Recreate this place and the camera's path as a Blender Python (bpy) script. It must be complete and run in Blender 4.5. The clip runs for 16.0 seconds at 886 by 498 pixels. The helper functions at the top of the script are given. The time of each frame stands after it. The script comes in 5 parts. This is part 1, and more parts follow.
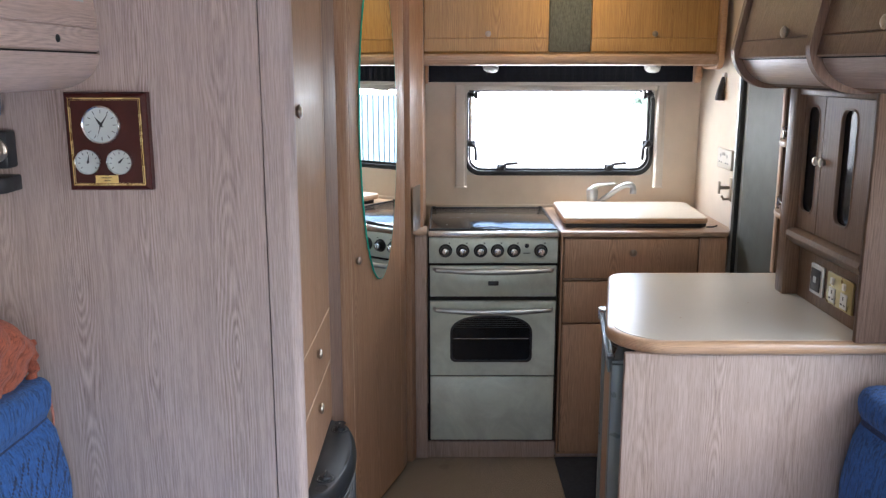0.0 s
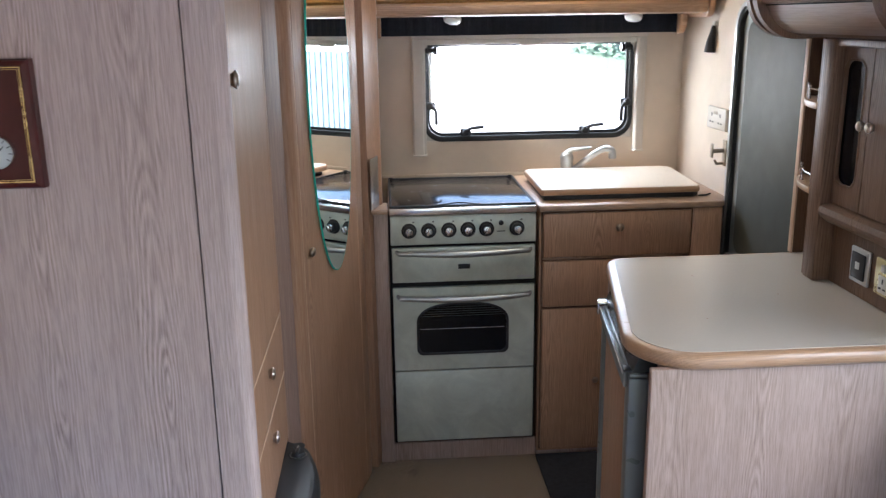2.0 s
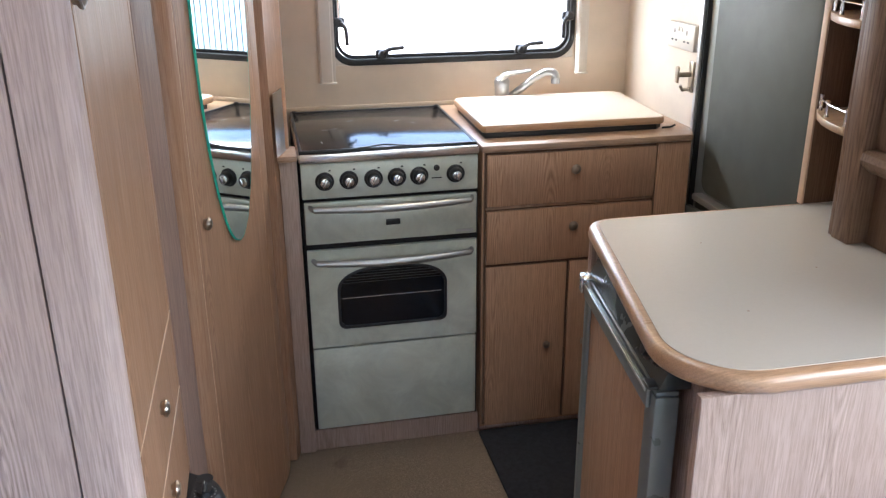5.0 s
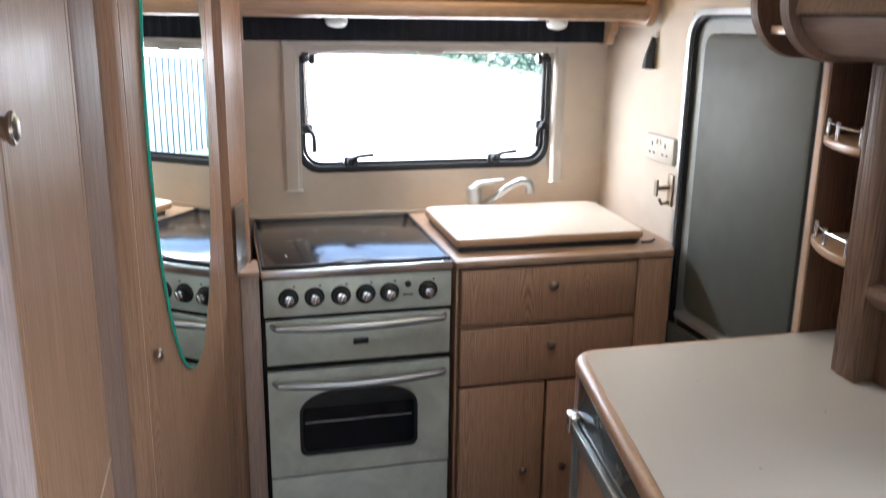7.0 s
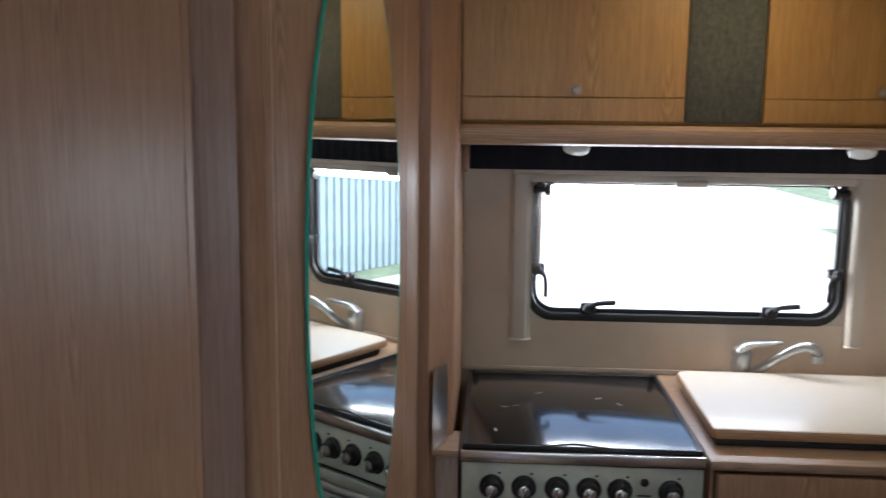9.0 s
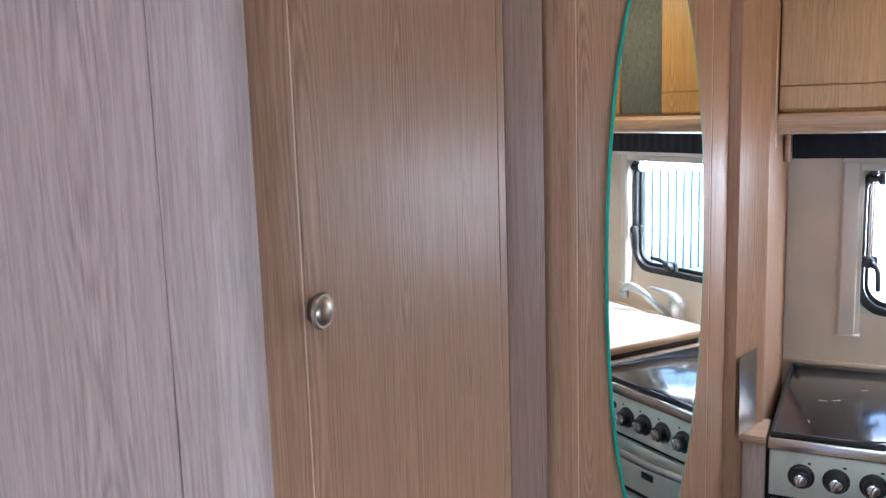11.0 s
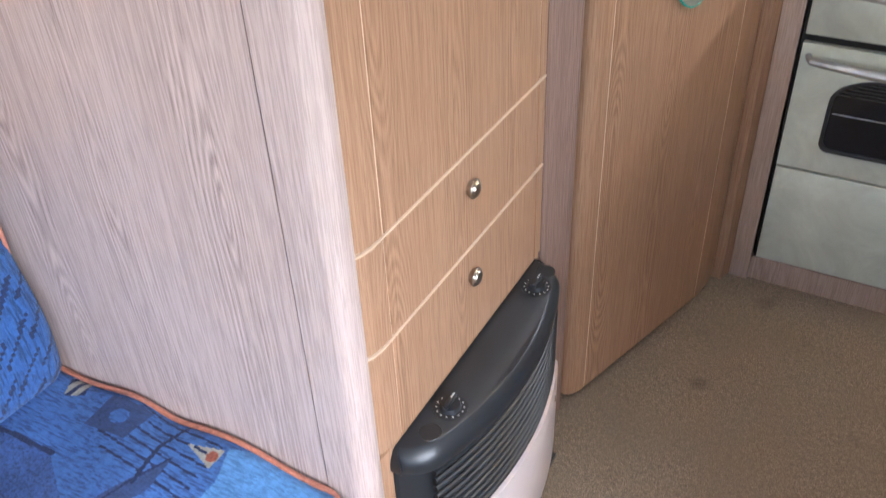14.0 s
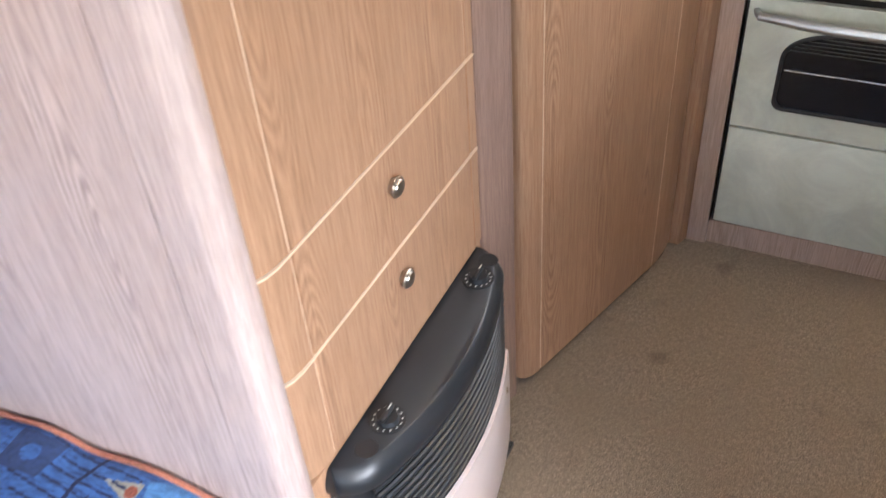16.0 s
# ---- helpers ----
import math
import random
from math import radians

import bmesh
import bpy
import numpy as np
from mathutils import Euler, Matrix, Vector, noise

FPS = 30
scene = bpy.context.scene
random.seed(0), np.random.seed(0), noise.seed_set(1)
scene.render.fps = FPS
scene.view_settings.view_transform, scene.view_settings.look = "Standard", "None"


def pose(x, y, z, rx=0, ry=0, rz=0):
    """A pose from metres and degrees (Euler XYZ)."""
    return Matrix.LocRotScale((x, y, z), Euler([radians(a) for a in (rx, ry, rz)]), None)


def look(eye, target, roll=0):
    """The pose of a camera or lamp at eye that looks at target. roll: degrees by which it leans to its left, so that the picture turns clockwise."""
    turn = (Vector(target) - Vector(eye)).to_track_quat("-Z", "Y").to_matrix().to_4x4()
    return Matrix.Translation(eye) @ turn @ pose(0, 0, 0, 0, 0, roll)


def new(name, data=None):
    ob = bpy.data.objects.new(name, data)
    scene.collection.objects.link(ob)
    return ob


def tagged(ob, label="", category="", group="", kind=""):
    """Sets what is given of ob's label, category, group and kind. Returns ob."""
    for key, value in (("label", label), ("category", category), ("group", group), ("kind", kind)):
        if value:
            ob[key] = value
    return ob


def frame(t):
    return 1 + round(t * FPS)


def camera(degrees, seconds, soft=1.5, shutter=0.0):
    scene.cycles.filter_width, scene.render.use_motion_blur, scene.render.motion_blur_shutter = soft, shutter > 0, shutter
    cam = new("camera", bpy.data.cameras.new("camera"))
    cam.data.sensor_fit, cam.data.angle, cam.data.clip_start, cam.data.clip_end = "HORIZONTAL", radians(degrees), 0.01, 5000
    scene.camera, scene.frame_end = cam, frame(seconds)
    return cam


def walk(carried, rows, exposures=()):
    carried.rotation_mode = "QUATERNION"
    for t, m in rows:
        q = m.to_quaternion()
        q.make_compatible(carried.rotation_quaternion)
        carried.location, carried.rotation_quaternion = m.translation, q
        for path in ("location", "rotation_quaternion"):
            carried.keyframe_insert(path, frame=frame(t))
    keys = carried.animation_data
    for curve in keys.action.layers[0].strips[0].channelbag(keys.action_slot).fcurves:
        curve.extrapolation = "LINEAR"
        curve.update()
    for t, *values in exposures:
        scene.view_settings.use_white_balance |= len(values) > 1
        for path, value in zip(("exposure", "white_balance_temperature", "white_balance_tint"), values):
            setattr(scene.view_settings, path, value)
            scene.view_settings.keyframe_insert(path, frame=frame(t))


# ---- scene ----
cam = camera(54.3, 16.0, 1.3, 0.35)
METRES, EYE, TILT, LEAN, TURN = 2.3275, 1.525, 0.0, 0.0, 0.1
ROWS = [
    (0.0, 0.0, 0.0, 0.0, -0.01, -11.89, 0.03),
    (0.5, -0.0011, 0.0204, -0.004, -0.43, -12.67, -0.12),
    (1.0, 0.0006, 0.0645, -0.0069, -1.22, -13.51, -0.17),
    (1.5, -0.0031, 0.1062, -0.0036, -1.58, -14.23, -0.28),
    (2.0, -0.0319, 0.177, 0.0006, -4.25, -14.97, 0.83),
    (2.5, -0.0568, 0.2384, -0.0048, -8.85, -16.41, 1.29),
    (3.0, -0.0481, 0.2636, -0.001, -10.16, -17.29, 1.42),
    (5.5, -0.0693, 0.4307, -0.012, -13.6, -21.03, -0.36),
    (6.0, -0.0759, 0.4463, -0.0068, -15.04, -19.23, -0.73),
    (6.5, -0.0622, 0.4626, -0.0095, -14.53, -18.52, -0.44),
    (7.0, -0.0582, 0.4713, 0.0042, -14.38, -15.03, -0.76),
    (7.5, -0.0464, 0.4893, 0.0359, -12.69, -8.52, -0.05),
    (8.0, -0.0088, 0.5359, 0.0329, -8.57, -6.28, -0.19),
    (8.5, 0.0132, 0.6026, 0.0294, -3.95, -7.15, -0.45),
    (9.0, -0.0004, 0.6527, 0.0269, 3.33, -8.64, -0.63),
    (9.5, 0.0046, 0.6499, 0.0266, 11.88, -8.86, 0.21),
    (12.0, 0.0573, 0.5625, 0.0314, 28.79, -10.94, 1.64),
    (12.5, 0.052, 0.5603, 0.0133, 28.91, -16.35, 1.56),
    (13.0, 0.0542, 0.5608, -0.0047, 29.05, -23.08, 1.68),
    (13.5, 0.0551, 0.5638, -0.0327, 29.03, -30.83, 1.75),
    (14.0, 0.0581, 0.5685, -0.0476, 28.67, -36.59, 2.15),
    (14.5, 0.0601, 0.571, -0.0549, 28.42, -40.05, 2.86),
    (15.0, 0.063, 0.5743, -0.0528, 28.05, -41.04, 3.54),
    (15.5, 0.0646, 0.5791, -0.0519, 27.21, -40.61, 4.02),
    (16.0, 0.0596, 0.623, -0.0521, 25.21, -39.74, 3.64),
]
EXPOSURES = [(0.0, 3.0, 6100, 10), (1.5, 3.2, 6100, 10), (2.2, 2.8, 6000, 10), (3.0, 2.8, 6100, 10), (5.5, 3.4, 6100, 10), (6.0, 3.1, 6100, 10), (7.0, 3.1, 6100, 10), (7.6, 2.25, 6100, 10),
             (8.5, 2.05, 6100, 10), (9.7, 2.2, 6100, 10), (11.8, 3.75, 5300, 10), (12.5, 3.65, 5400, 10), (13.5, 3.75, 6000, 11), (14.5, 4.2, 6400, 12), (16.0, 4.2, 6500, 12)]
walk(cam, [(t, pose(0, 0, EYE, TILT, LEAN, TURN) @ pose(METRES * x, METRES * y, METRES * z, 90 + pitch, roll, yaw)) for t, x, y, z, yaw, pitch, roll in ROWS], EXPOSURES)

# ---- world and light ----
world = bpy.data.worlds.new("world")
scene.world = world
world.use_nodes = True
wn = world.node_tree.nodes
sky = wn.new("ShaderNodeTexSky")
sky.sky_type, sky.sun_disc = "NISHITA", False
sky.dust_density, sky.ozone_density = 3.0, 1.0
sky.sun_elevation, sky.sun_rotation = radians(47), radians(276)
world.node_tree.links.new(sky.outputs[0], wn["Background"].inputs[0])
wn["Background"].inputs[1].default_value = 0.15
sun = new("sun", bpy.data.lights.new("sun", "SUN"))
sun.data.energy, sun.data.angle, sun.data.color = 5.0, radians(14), (1.0, 0.97, 0.93)
sun.matrix_world = look((-6.0, 0.6, 6.5), (0, 0, 0))


def window_light(name, w, h, power, eye, target):
    """Sky light in the opening of a window."""
    la = bpy.data.lights.new(name, "AREA")
    la.shape, la.size, la.size_y, la.energy, la.color = "RECTANGLE", w, h, power, (0.93, 0.96, 1.0)
    ob = new(name, la)
    ob.matrix_world = look(eye, target)
    return ob


window_light("front_window_daylight", 1.7, 0.55, 0.62, (0.0, -1.66, 1.36), (0.0, 2.0, 1.15))
window_light("rear_window_daylight", 0.76, 0.04, 0.85, (0.49, 3.776, 1.414), (0.49, 3.46, 0.93))
lounge_light = window_light("lounge_window_daylight", 1.5, 0.5, 3.3, (1.085, 0.85, 1.15), (0.0, 0.8501, 0.25))
lounge_light.data.spread = radians(120)
roof_light = window_light("roof_light_daylight", 0.36, 0.36, 0.24, (0.48, 2.60, 1.945), (0.48, 2.6001, 0.9))
roof_light.data.spread = radians(120)


# ---- materials ----
class Nodes:
    """A principled material with a few short ways to add texture nodes."""

    def __init__(self, name, base=(0.5, 0.5, 0.5), rough=0.5, metal=0.0):
        self.m = bpy.data.materials.new(name)
        self.m.use_nodes = True
        self.t = self.m.node_tree
        self.b = self.t.nodes["Principled BSDF"]
        self.b.inputs["Base Color"].default_value = (*base, 1)
        self.b.inputs["Roughness"].default_value = rough
        self.b.inputs["Metallic"].default_value = metal
        self.co = self.t.nodes.new("ShaderNodeTexCoord").outputs["Object"]

    def link(self, a, b):
        self.t.links.new(a, b)

    def scaled(self, s, off=(0, 0, 0), src=None):
        n = self.t.nodes.new("ShaderNodeMapping")
        n.inputs["Scale"].default_value, n.inputs["Location"].default_value = s, off
        self.link(src or self.co, n.inputs["Vector"])
        return n.outputs[0]

    def noise(self, s, detail=4, rough=0.55, off=(0, 0, 0), distort=0.0):
        n = self.t.nodes.new("ShaderNodeTexNoise")
        n.inputs["Scale"].default_value, n.inputs["Detail"].default_value = 1.0, detail
        n.inputs["Roughness"].default_value, n.inputs["Distortion"].default_value = rough, distort
        self.link(self.scaled(s, off), n.inputs["Vector"])
        return n.outputs[0]

    def math(self, op, a, b=0.0, c=None):
        n = self.t.nodes.new("ShaderNodeMath")
        n.operation = op
        for i, v in enumerate((a, b) if c is None else (a, b, c)):
            if isinstance(v, (int, float)):
                n.inputs[i].default_value = v
            else:
                self.link(v, n.inputs[i])
        return n.outputs[0]

    def remap(self, v, a, b, c=0.0, d=1.0):
        n = self.t.nodes.new("ShaderNodeMapRange")
        for i, k in enumerate((a, b, c, d)):
            n.inputs[i + 1].default_value = k
        self.link(v, n.inputs[0])
        return n.outputs[0]

    def mix(self, f, a, b):
        n = self.t.nodes.new("ShaderNodeMix")
        n.data_type = "RGBA"
        if isinstance(f, (int, float)):
            n.inputs[0].default_value = f
        else:
            self.link(f, n.inputs[0])
        for i, v in ((6, a), (7, b)):
            if isinstance(v, tuple):
                n.inputs[i].default_value = (*v, 1)
            else:
                self.link(v, n.inputs[i])
        return n.outputs[2]

    def color(self, v):
        self.link(v, self.b.inputs["Base Color"])

    def rough(self, v):
        self.link(v, self.b.inputs["Roughness"])

    def bump(self, v, strength=0.2, dist=0.002):
        n = self.t.nodes.new("ShaderNodeBump")
        n.inputs["Strength"].default_value, n.inputs["Distance"].default_value = strength, dist
        self.link(v, n.inputs["Height"])
        self.link(n.outputs[0], self.b.inputs["Normal"])


def wood(name, pale, mid, dark, rough=0.45, grain="z", cathedral=0.5, seed=0.0, coat=0.0, shine=0.5, period=0.17):
    """Oak foil: columns of nested cathedral arches between straight, finely pored grain; grain names the axis along which it runs."""
    w = Nodes(name, mid, rough)
    axis = "xyz".index(grain)

    def along(a, b):
        s = [a, a, a]
        s[axis] = b
        return tuple(s)

    off = (seed, seed * 1.7, seed * 0.6)
    parts = w.t.nodes.new("ShaderNodeSeparateXYZ")
    w.link(w.co, parts.inputs[0])
    across = w.math("ADD", parts.outputs[(axis + 1) % 3], parts.outputs[(axis + 2) % 3])
    drift = w.math("MULTIPLY_ADD", w.noise(along(5, 1.1), 2, 0.5, off), 0.07, seed * 0.11)
    u = w.math("DIVIDE", w.math("ADD", across, drift), period)
    cell = w.math("FLOOR", u)
    u = w.math("MULTIPLY", w.math("SUBTRACT", w.math("SUBTRACT", u, cell), 0.5), period)
    spot = w.t.nodes.new("ShaderNodeCombineXYZ")
    w.link(w.math("MULTIPLY_ADD", cell, 7.31, seed), spot.inputs[0])
    w.link(w.math("MULTIPLY", parts.outputs[axis], 1.7), spot.inputs[1])
    depth = w.t.nodes.new("ShaderNodeTexNoise")
    depth.inputs["Scale"].default_value, depth.inputs["Detail"].default_value = 1.0, 1.0
    w.link(spot.outputs[0], depth.inputs["Vector"])
    d = w.math("MULTIPLY", w.math("SUBTRACT", depth.outputs[0], 0.42), 0.15)
    r = w.math("SQRT", w.math("ADD", w.math("MULTIPLY", u, u), w.math("MULTIPLY", d, d)))
    r = w.math("MULTIPLY_ADD", w.noise(along(70, 9), 3, 0.6, off), 0.0042, r)
    wave = w.math("SINE", w.math("MULTIPLY", r, 6.2832 / 0.0056))
    fade = w.remap(w.math("ABSOLUTE", u), 0.018, 0.052, 1.0, 0.12)
    patch = w.remap(w.noise(along(14, 2.2), 2, 0.5, off), 0.36, 0.62, 0.45, 1.0)
    fade = w.math("MULTIPLY", fade, patch)
    rings = w.math("MULTIPLY", w.remap(wave, -0.1, 0.9), fade)
    light = w.math("MULTIPLY", w.remap(wave, -0.2, -0.95), fade)
    pores = w.remap(w.noise(along(560, 17), 3, 0.65, off), 0.46, 0.60)
    pores = w.math("MULTIPLY", pores, w.math("MULTIPLY_ADD", rings, 1.2 * cathedral, 0.42))
    lines = w.remap(w.noise(along(150, 1.7), 3, 0.6, off), 0.50, 0.68)
    streak = w.noise(along(240, 4.0), 5, 0.62, off)
    broad = w.noise(along(7, 0.7), 3, 0.5, off)
    base = w.mix(w.remap(streak, 0.3, 0.7), pale, mid)
    base = w.mix(w.remap(broad, 0.35, 0.7, 0.0, 0.28), base, tuple(0.5 * (a + b) for a, b in zip(mid, dark)))
    base = w.mix(w.math("MULTIPLY", light, 0.9 * cathedral), base, tuple(min(0.85, c * 1.25) for c in pale))
    base = w.mix(w.math("MULTIPLY", lines, 0.28), base, dark)
    base = w.mix(w.math("MULTIPLY", rings, 0.85 * cathedral), base, dark)
    base = w.mix(pores, base, dark)
    w.color(base)
    w.rough(w.remap(streak, 0.3, 0.7, rough - 0.05, rough + 0.08))
    w.bump(w.math("SUBTRACT", streak, w.math("MULTIPLY", pores, 0.5)), 0.18, 0.0006)
    w.b.inputs["Specular IOR Level"].default_value = shine
    if coat:
        w.b.inputs["Coat Weight"].default_value, w.b.inputs["Coat Roughness"].default_value = coat, 0.3
    return w.m


def plain(name, base, rough=0.5, metal=0.0, vary=0.12, scale=14.0, bump=0.0, fine=240.0, wear=0.07):
    """A painted, moulded or metal surface with slight blotches and fine grain."""
    p = Nodes(name, base, rough, metal)
    big = p.noise((scale,) * 3, 4, 0.6)
    small = p.noise((fine,) * 3, 2, 0.5)
    lo = tuple(c * (1 - vary) for c in base)
    hi = tuple(min(1.0, c * (1 + vary)) for c in base)
    p.color(p.mix(p.remap(big, 0.3, 0.7), lo, hi))
    p.rough(p.remap(p.noise((scale * 1.6,) * 3, 3), 0.2, 0.8, max(0.02, rough - wear), rough + wear))
    if bump:
        p.bump(small, bump, 0.001)
    return p.m


def brushed(name, base, rough=0.3, metal=0.9):
    p = Nodes(name, base, rough, metal)
    lines = p.noise((6, 6, 420), 4, 0.6)
    blot = p.noise((8, 8, 8), 5, 0.7, (0, 0, 0), 0.6)
    p.color(p.mix(p.remap(blot, 0.35, 0.7), tuple(c * 0.78 for c in base), tuple(c * 1.04 for c in base)))
    p.rough(p.math("ADD", p.remap(lines, 0.3, 0.7, rough - 0.05, rough + 0.06), p.remap(blot, 0.3, 0.7, -0.05, 0.08)))
    p.bump(lines, 0.05, 0.0004)
    return p.m


def cloth(name, base, streak=(1, 1, 1), dark=0.55, fleck=0.35):
    """Chenille weave: short darker threads along one way on a soft pile."""
    p = Nodes(name, base, 0.95)
    threads = p.remap(p.noise(streak, 3, 0.6), 0.48, 0.62)
    weave = p.noise((900, 900, 900), 2, 0.5)
    mottle = p.noise((95, 95, 95), 3, 0.65)
    col = p.mix(p.math("MULTIPLY", threads, fleck), base, tuple(c * dark for c in base))
    col = p.mix(p.remap(weave, 0.35, 0.7, 0.0, 0.22), col, tuple(min(1, c * 1.5 + 0.01) for c in base))
    col = p.mix(p.remap(mottle, 0.40, 0.66, 0.0, 0.55), col, tuple(c * 0.5 for c in base))
    p.color(col)
    p.bump(p.math("ADD", p.math("MULTIPLY", threads, -0.8), p.math("ADD", weave, mottle)), 0.5, 0.002)
    p.b.inputs["Sheen Weight"].default_value = 0.08
    p.b.inputs["Sheen Roughness"].default_value = 0.5
    return p.m


LIMED = wood("limed_oak_foil", (0.54, 0.424, 0.378), (0.460, 0.352, 0.312), (0.25, 0.175, 0.150), 0.5, "z", 0.44, 0.0, 0.0, 0.4)
LIMED_WARM = wood("limed_oak_peninsula", (0.48, 0.352, 0.285), (0.405, 0.29, 0.232), (0.22, 0.145, 0.108), 0.46, "z", 0.30, 5.5, 0.0, 0.4)
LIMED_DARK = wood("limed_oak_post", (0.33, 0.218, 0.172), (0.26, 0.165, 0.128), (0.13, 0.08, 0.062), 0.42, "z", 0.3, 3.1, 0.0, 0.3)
LIMED_PALE = wood("limed_oak_corner", (0.53, 0.42, 0.378), (0.45, 0.348, 0.31), (0.26, 0.188, 0.165), 0.5, "z", 0.25, 7.0, 0.0, 0.4)
# Locker oak made lighter: light reflected off the worktop is in the colour.
LOCKER_Y_LIT = wood("brown_oak_cove_lit", (0.38, 0.27, 0.205), (0.31, 0.21, 0.155), (0.18, 0.115, 0.08), 0.34, "y", 0.25, 8.0, 0.4, 0.5)
LIMED_Y = wood("limed_oak_along", (0.74, 0.56, 0.475), (0.65, 0.475, 0.395), (0.42, 0.29, 0.235), 0.4, "y", 0.3, 2.0, 0.2)
# Brown oak, darkened further: the weaker light on this side is in the colour.
LOCKER = wood("brown_oak_shaded", (0.22, 0.135, 0.088), (0.172, 0.102, 0.064), (0.088, 0.049, 0.030), 0.42, "z", 0.36, 11.0, 0.0, 0.2)
OAK = wood("oak_door", (0.435, 0.258, 0.158), (0.355, 0.202, 0.12), (0.215, 0.112, 0.062), 0.4, "z", 0.38, 1.3, 0.0, 0.22)
OAK_UNIT = wood("oak_unit", (0.52, 0.32, 0.195), (0.43, 0.25, 0.145), (0.23, 0.122, 0.066), 0.42, "z", 0.36, 4.4, 0.0, 0.4)
# Golden oak, made yellower: the ceiling lamp's warmth is put into the colour.
OAK_GOLD = wood("oak_locker", (0.46, 0.265, 0.080), (0.37, 0.20, 0.056), (0.21, 0.105, 0.030), 0.36, "z", 0.3, 6.2)
OAK_X = wood("oak_rail", (0.48, 0.33, 0.225), (0.40, 0.262, 0.172), (0.25, 0.155, 0.096), 0.4, "x", 0.3, 5.0, 0.2)
LIP = wood("oak_edging", (0.54, 0.335, 0.195), (0.46, 0.275, 0.155), (0.29, 0.165, 0.088), 0.3, "x", 0.2, 9.0, 0.5)
RAW = plain("pale_edge", (0.64, 0.46, 0.32), 0.5, 0, 0.08)
CREAM = plain("cream_wallboard", (0.66, 0.575, 0.475), 0.62, 0, 0.05, 9, 0.12, 300)
CEIL = plain("ceiling_board", (0.70, 0.645, 0.56), 0.7, 0, 0.03, 6, 0.15, 200)
STEEL = brushed("brushed_steel", (0.64, 0.68, 0.59), 0.40, 0.2)
CHROME = plain("chrome", (0.75, 0.75, 0.74), 0.2, 1.0, 0.03, 60, 0.0, 240, 0.02)
BLACK = plain("black_plastic", (0.016, 0.016, 0.018), 0.42, 0, 0.2, 20, 0.15, 700)
RUBBER = plain("rubber_seal", (0.012, 0.012, 0.013), 0.5, 0, 0.15)
# Near-black: the shade inside gaps is put into the colour.
GAP = plain("dark_gap", (0.006, 0.006, 0.006), 0.8)
LAMINATE = plain("beige_laminate", (0.56, 0.508, 0.43), 0.26, 0, 0.012, 160, 0.0, 420, 0.012)
LIDTOP = plain("lid_laminate", (0.80, 0.73, 0.62), 0.28, 0, 0.012, 160, 0.0, 400, 0.012)
WHITE = plain("cream_plastic", (0.62, 0.58, 0.52), 0.4, 0, 0.04)
GREYPLASTIC = plain("fridge_grey", (0.215, 0.245, 0.245), 0.32, 0.25, 0.06)
FRIDGETOP = plain("fridge_control_grey", (0.070, 0.082, 0.080), 0.24, 0.1, 0.06)
GREYDOOR = plain("grey_door_lining", (0.085, 0.09, 0.076), 0.55, 0, 0.06, 12, 0.35, 500)
ALU = plain("aluminium_trim", (0.58, 0.59, 0.59), 0.36, 0.85, 0.03, 60, 0.0, 240, 0.02)
NAVY = cloth("navy_valance", (0.010, 0.014, 0.026), (300, 300, 12), 0.4, 0.5)
CHARCOAL = cloth("charcoal_fabric", (0.10, 0.105, 0.092), (500, 500, 45), 0.3, 0.7)
BRASS = plain("brass_plate", (0.52, 0.42, 0.20), 0.3, 0.8, 0.1)
KNOBMETAL = plain("antique_pewter", (0.40, 0.335, 0.27), 0.3, 0.95, 0.06, 8, 0.0, 240, 0.02)
MAHOGANY = plain("polished_mahogany", (0.060, 0.009, 0.006), 0.34, 0, 0.15, 22, 0.0, 240, 0.02)
HEATER = plain("heater_plastic", (0.015, 0.017, 0.020), 0.38, 0, 0.08, 18, 0.08, 600, 0.02)
GOLD = plain("gold_inlay", (0.75, 0.55, 0.22), 0.28, 0.9, 0.08)
DIAL = plain("dial_white", (0.60, 0.63, 0.60), 0.4, 0, 0.03)
INK = plain("black_ink", (0.015, 0.015, 0.015), 0.5)
PINKPANEL = plain("pale_heater_panel", (0.66, 0.565, 0.545), 0.34, 0.2, 0.04, 10, 0.05, 500)
SATIN = plain("satin_tap_metal", (0.46, 0.47, 0.47), 0.36, 0.9, 0.08, 30)
DOORTRIM = plain("grey_door_trim", (0.30, 0.315, 0.30), 0.45, 0.2, 0.06)
MAT_NAVY = plain("dark_mat_pile", (0.018, 0.020, 0.027), 0.95, 0, 0.3, 60, 0.6, 500)
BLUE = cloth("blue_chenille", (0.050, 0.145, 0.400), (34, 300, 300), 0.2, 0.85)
BLUE_LIGHT = cloth("light_blue_chenille", (0.095, 0.270, 0.560), (40, 260, 260), 0.45, 0.7)
BLUE_DARK = cloth("navy_chenille", (0.030, 0.060, 0.160), (60, 330, 330), 0.5, 0.5)
BLUE_CHECK = cloth("woven_blue_chenille", (0.040, 0.095, 0.270), (210, 210, 210), 0.25, 0.9)
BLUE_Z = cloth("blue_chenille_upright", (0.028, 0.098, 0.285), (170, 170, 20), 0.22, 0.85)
LINE = cloth("ink_blue_thread", (0.010, 0.022, 0.075), (200, 200, 200), 0.6, 0.3)
SAND = cloth("sand_chenille", (0.36, 0.34, 0.28), (300, 300, 300), 0.6, 0.5)
RUST = cloth("rust_chenille", (0.40, 0.105, 0.055), (240, 240, 40), 0.3, 0.9)
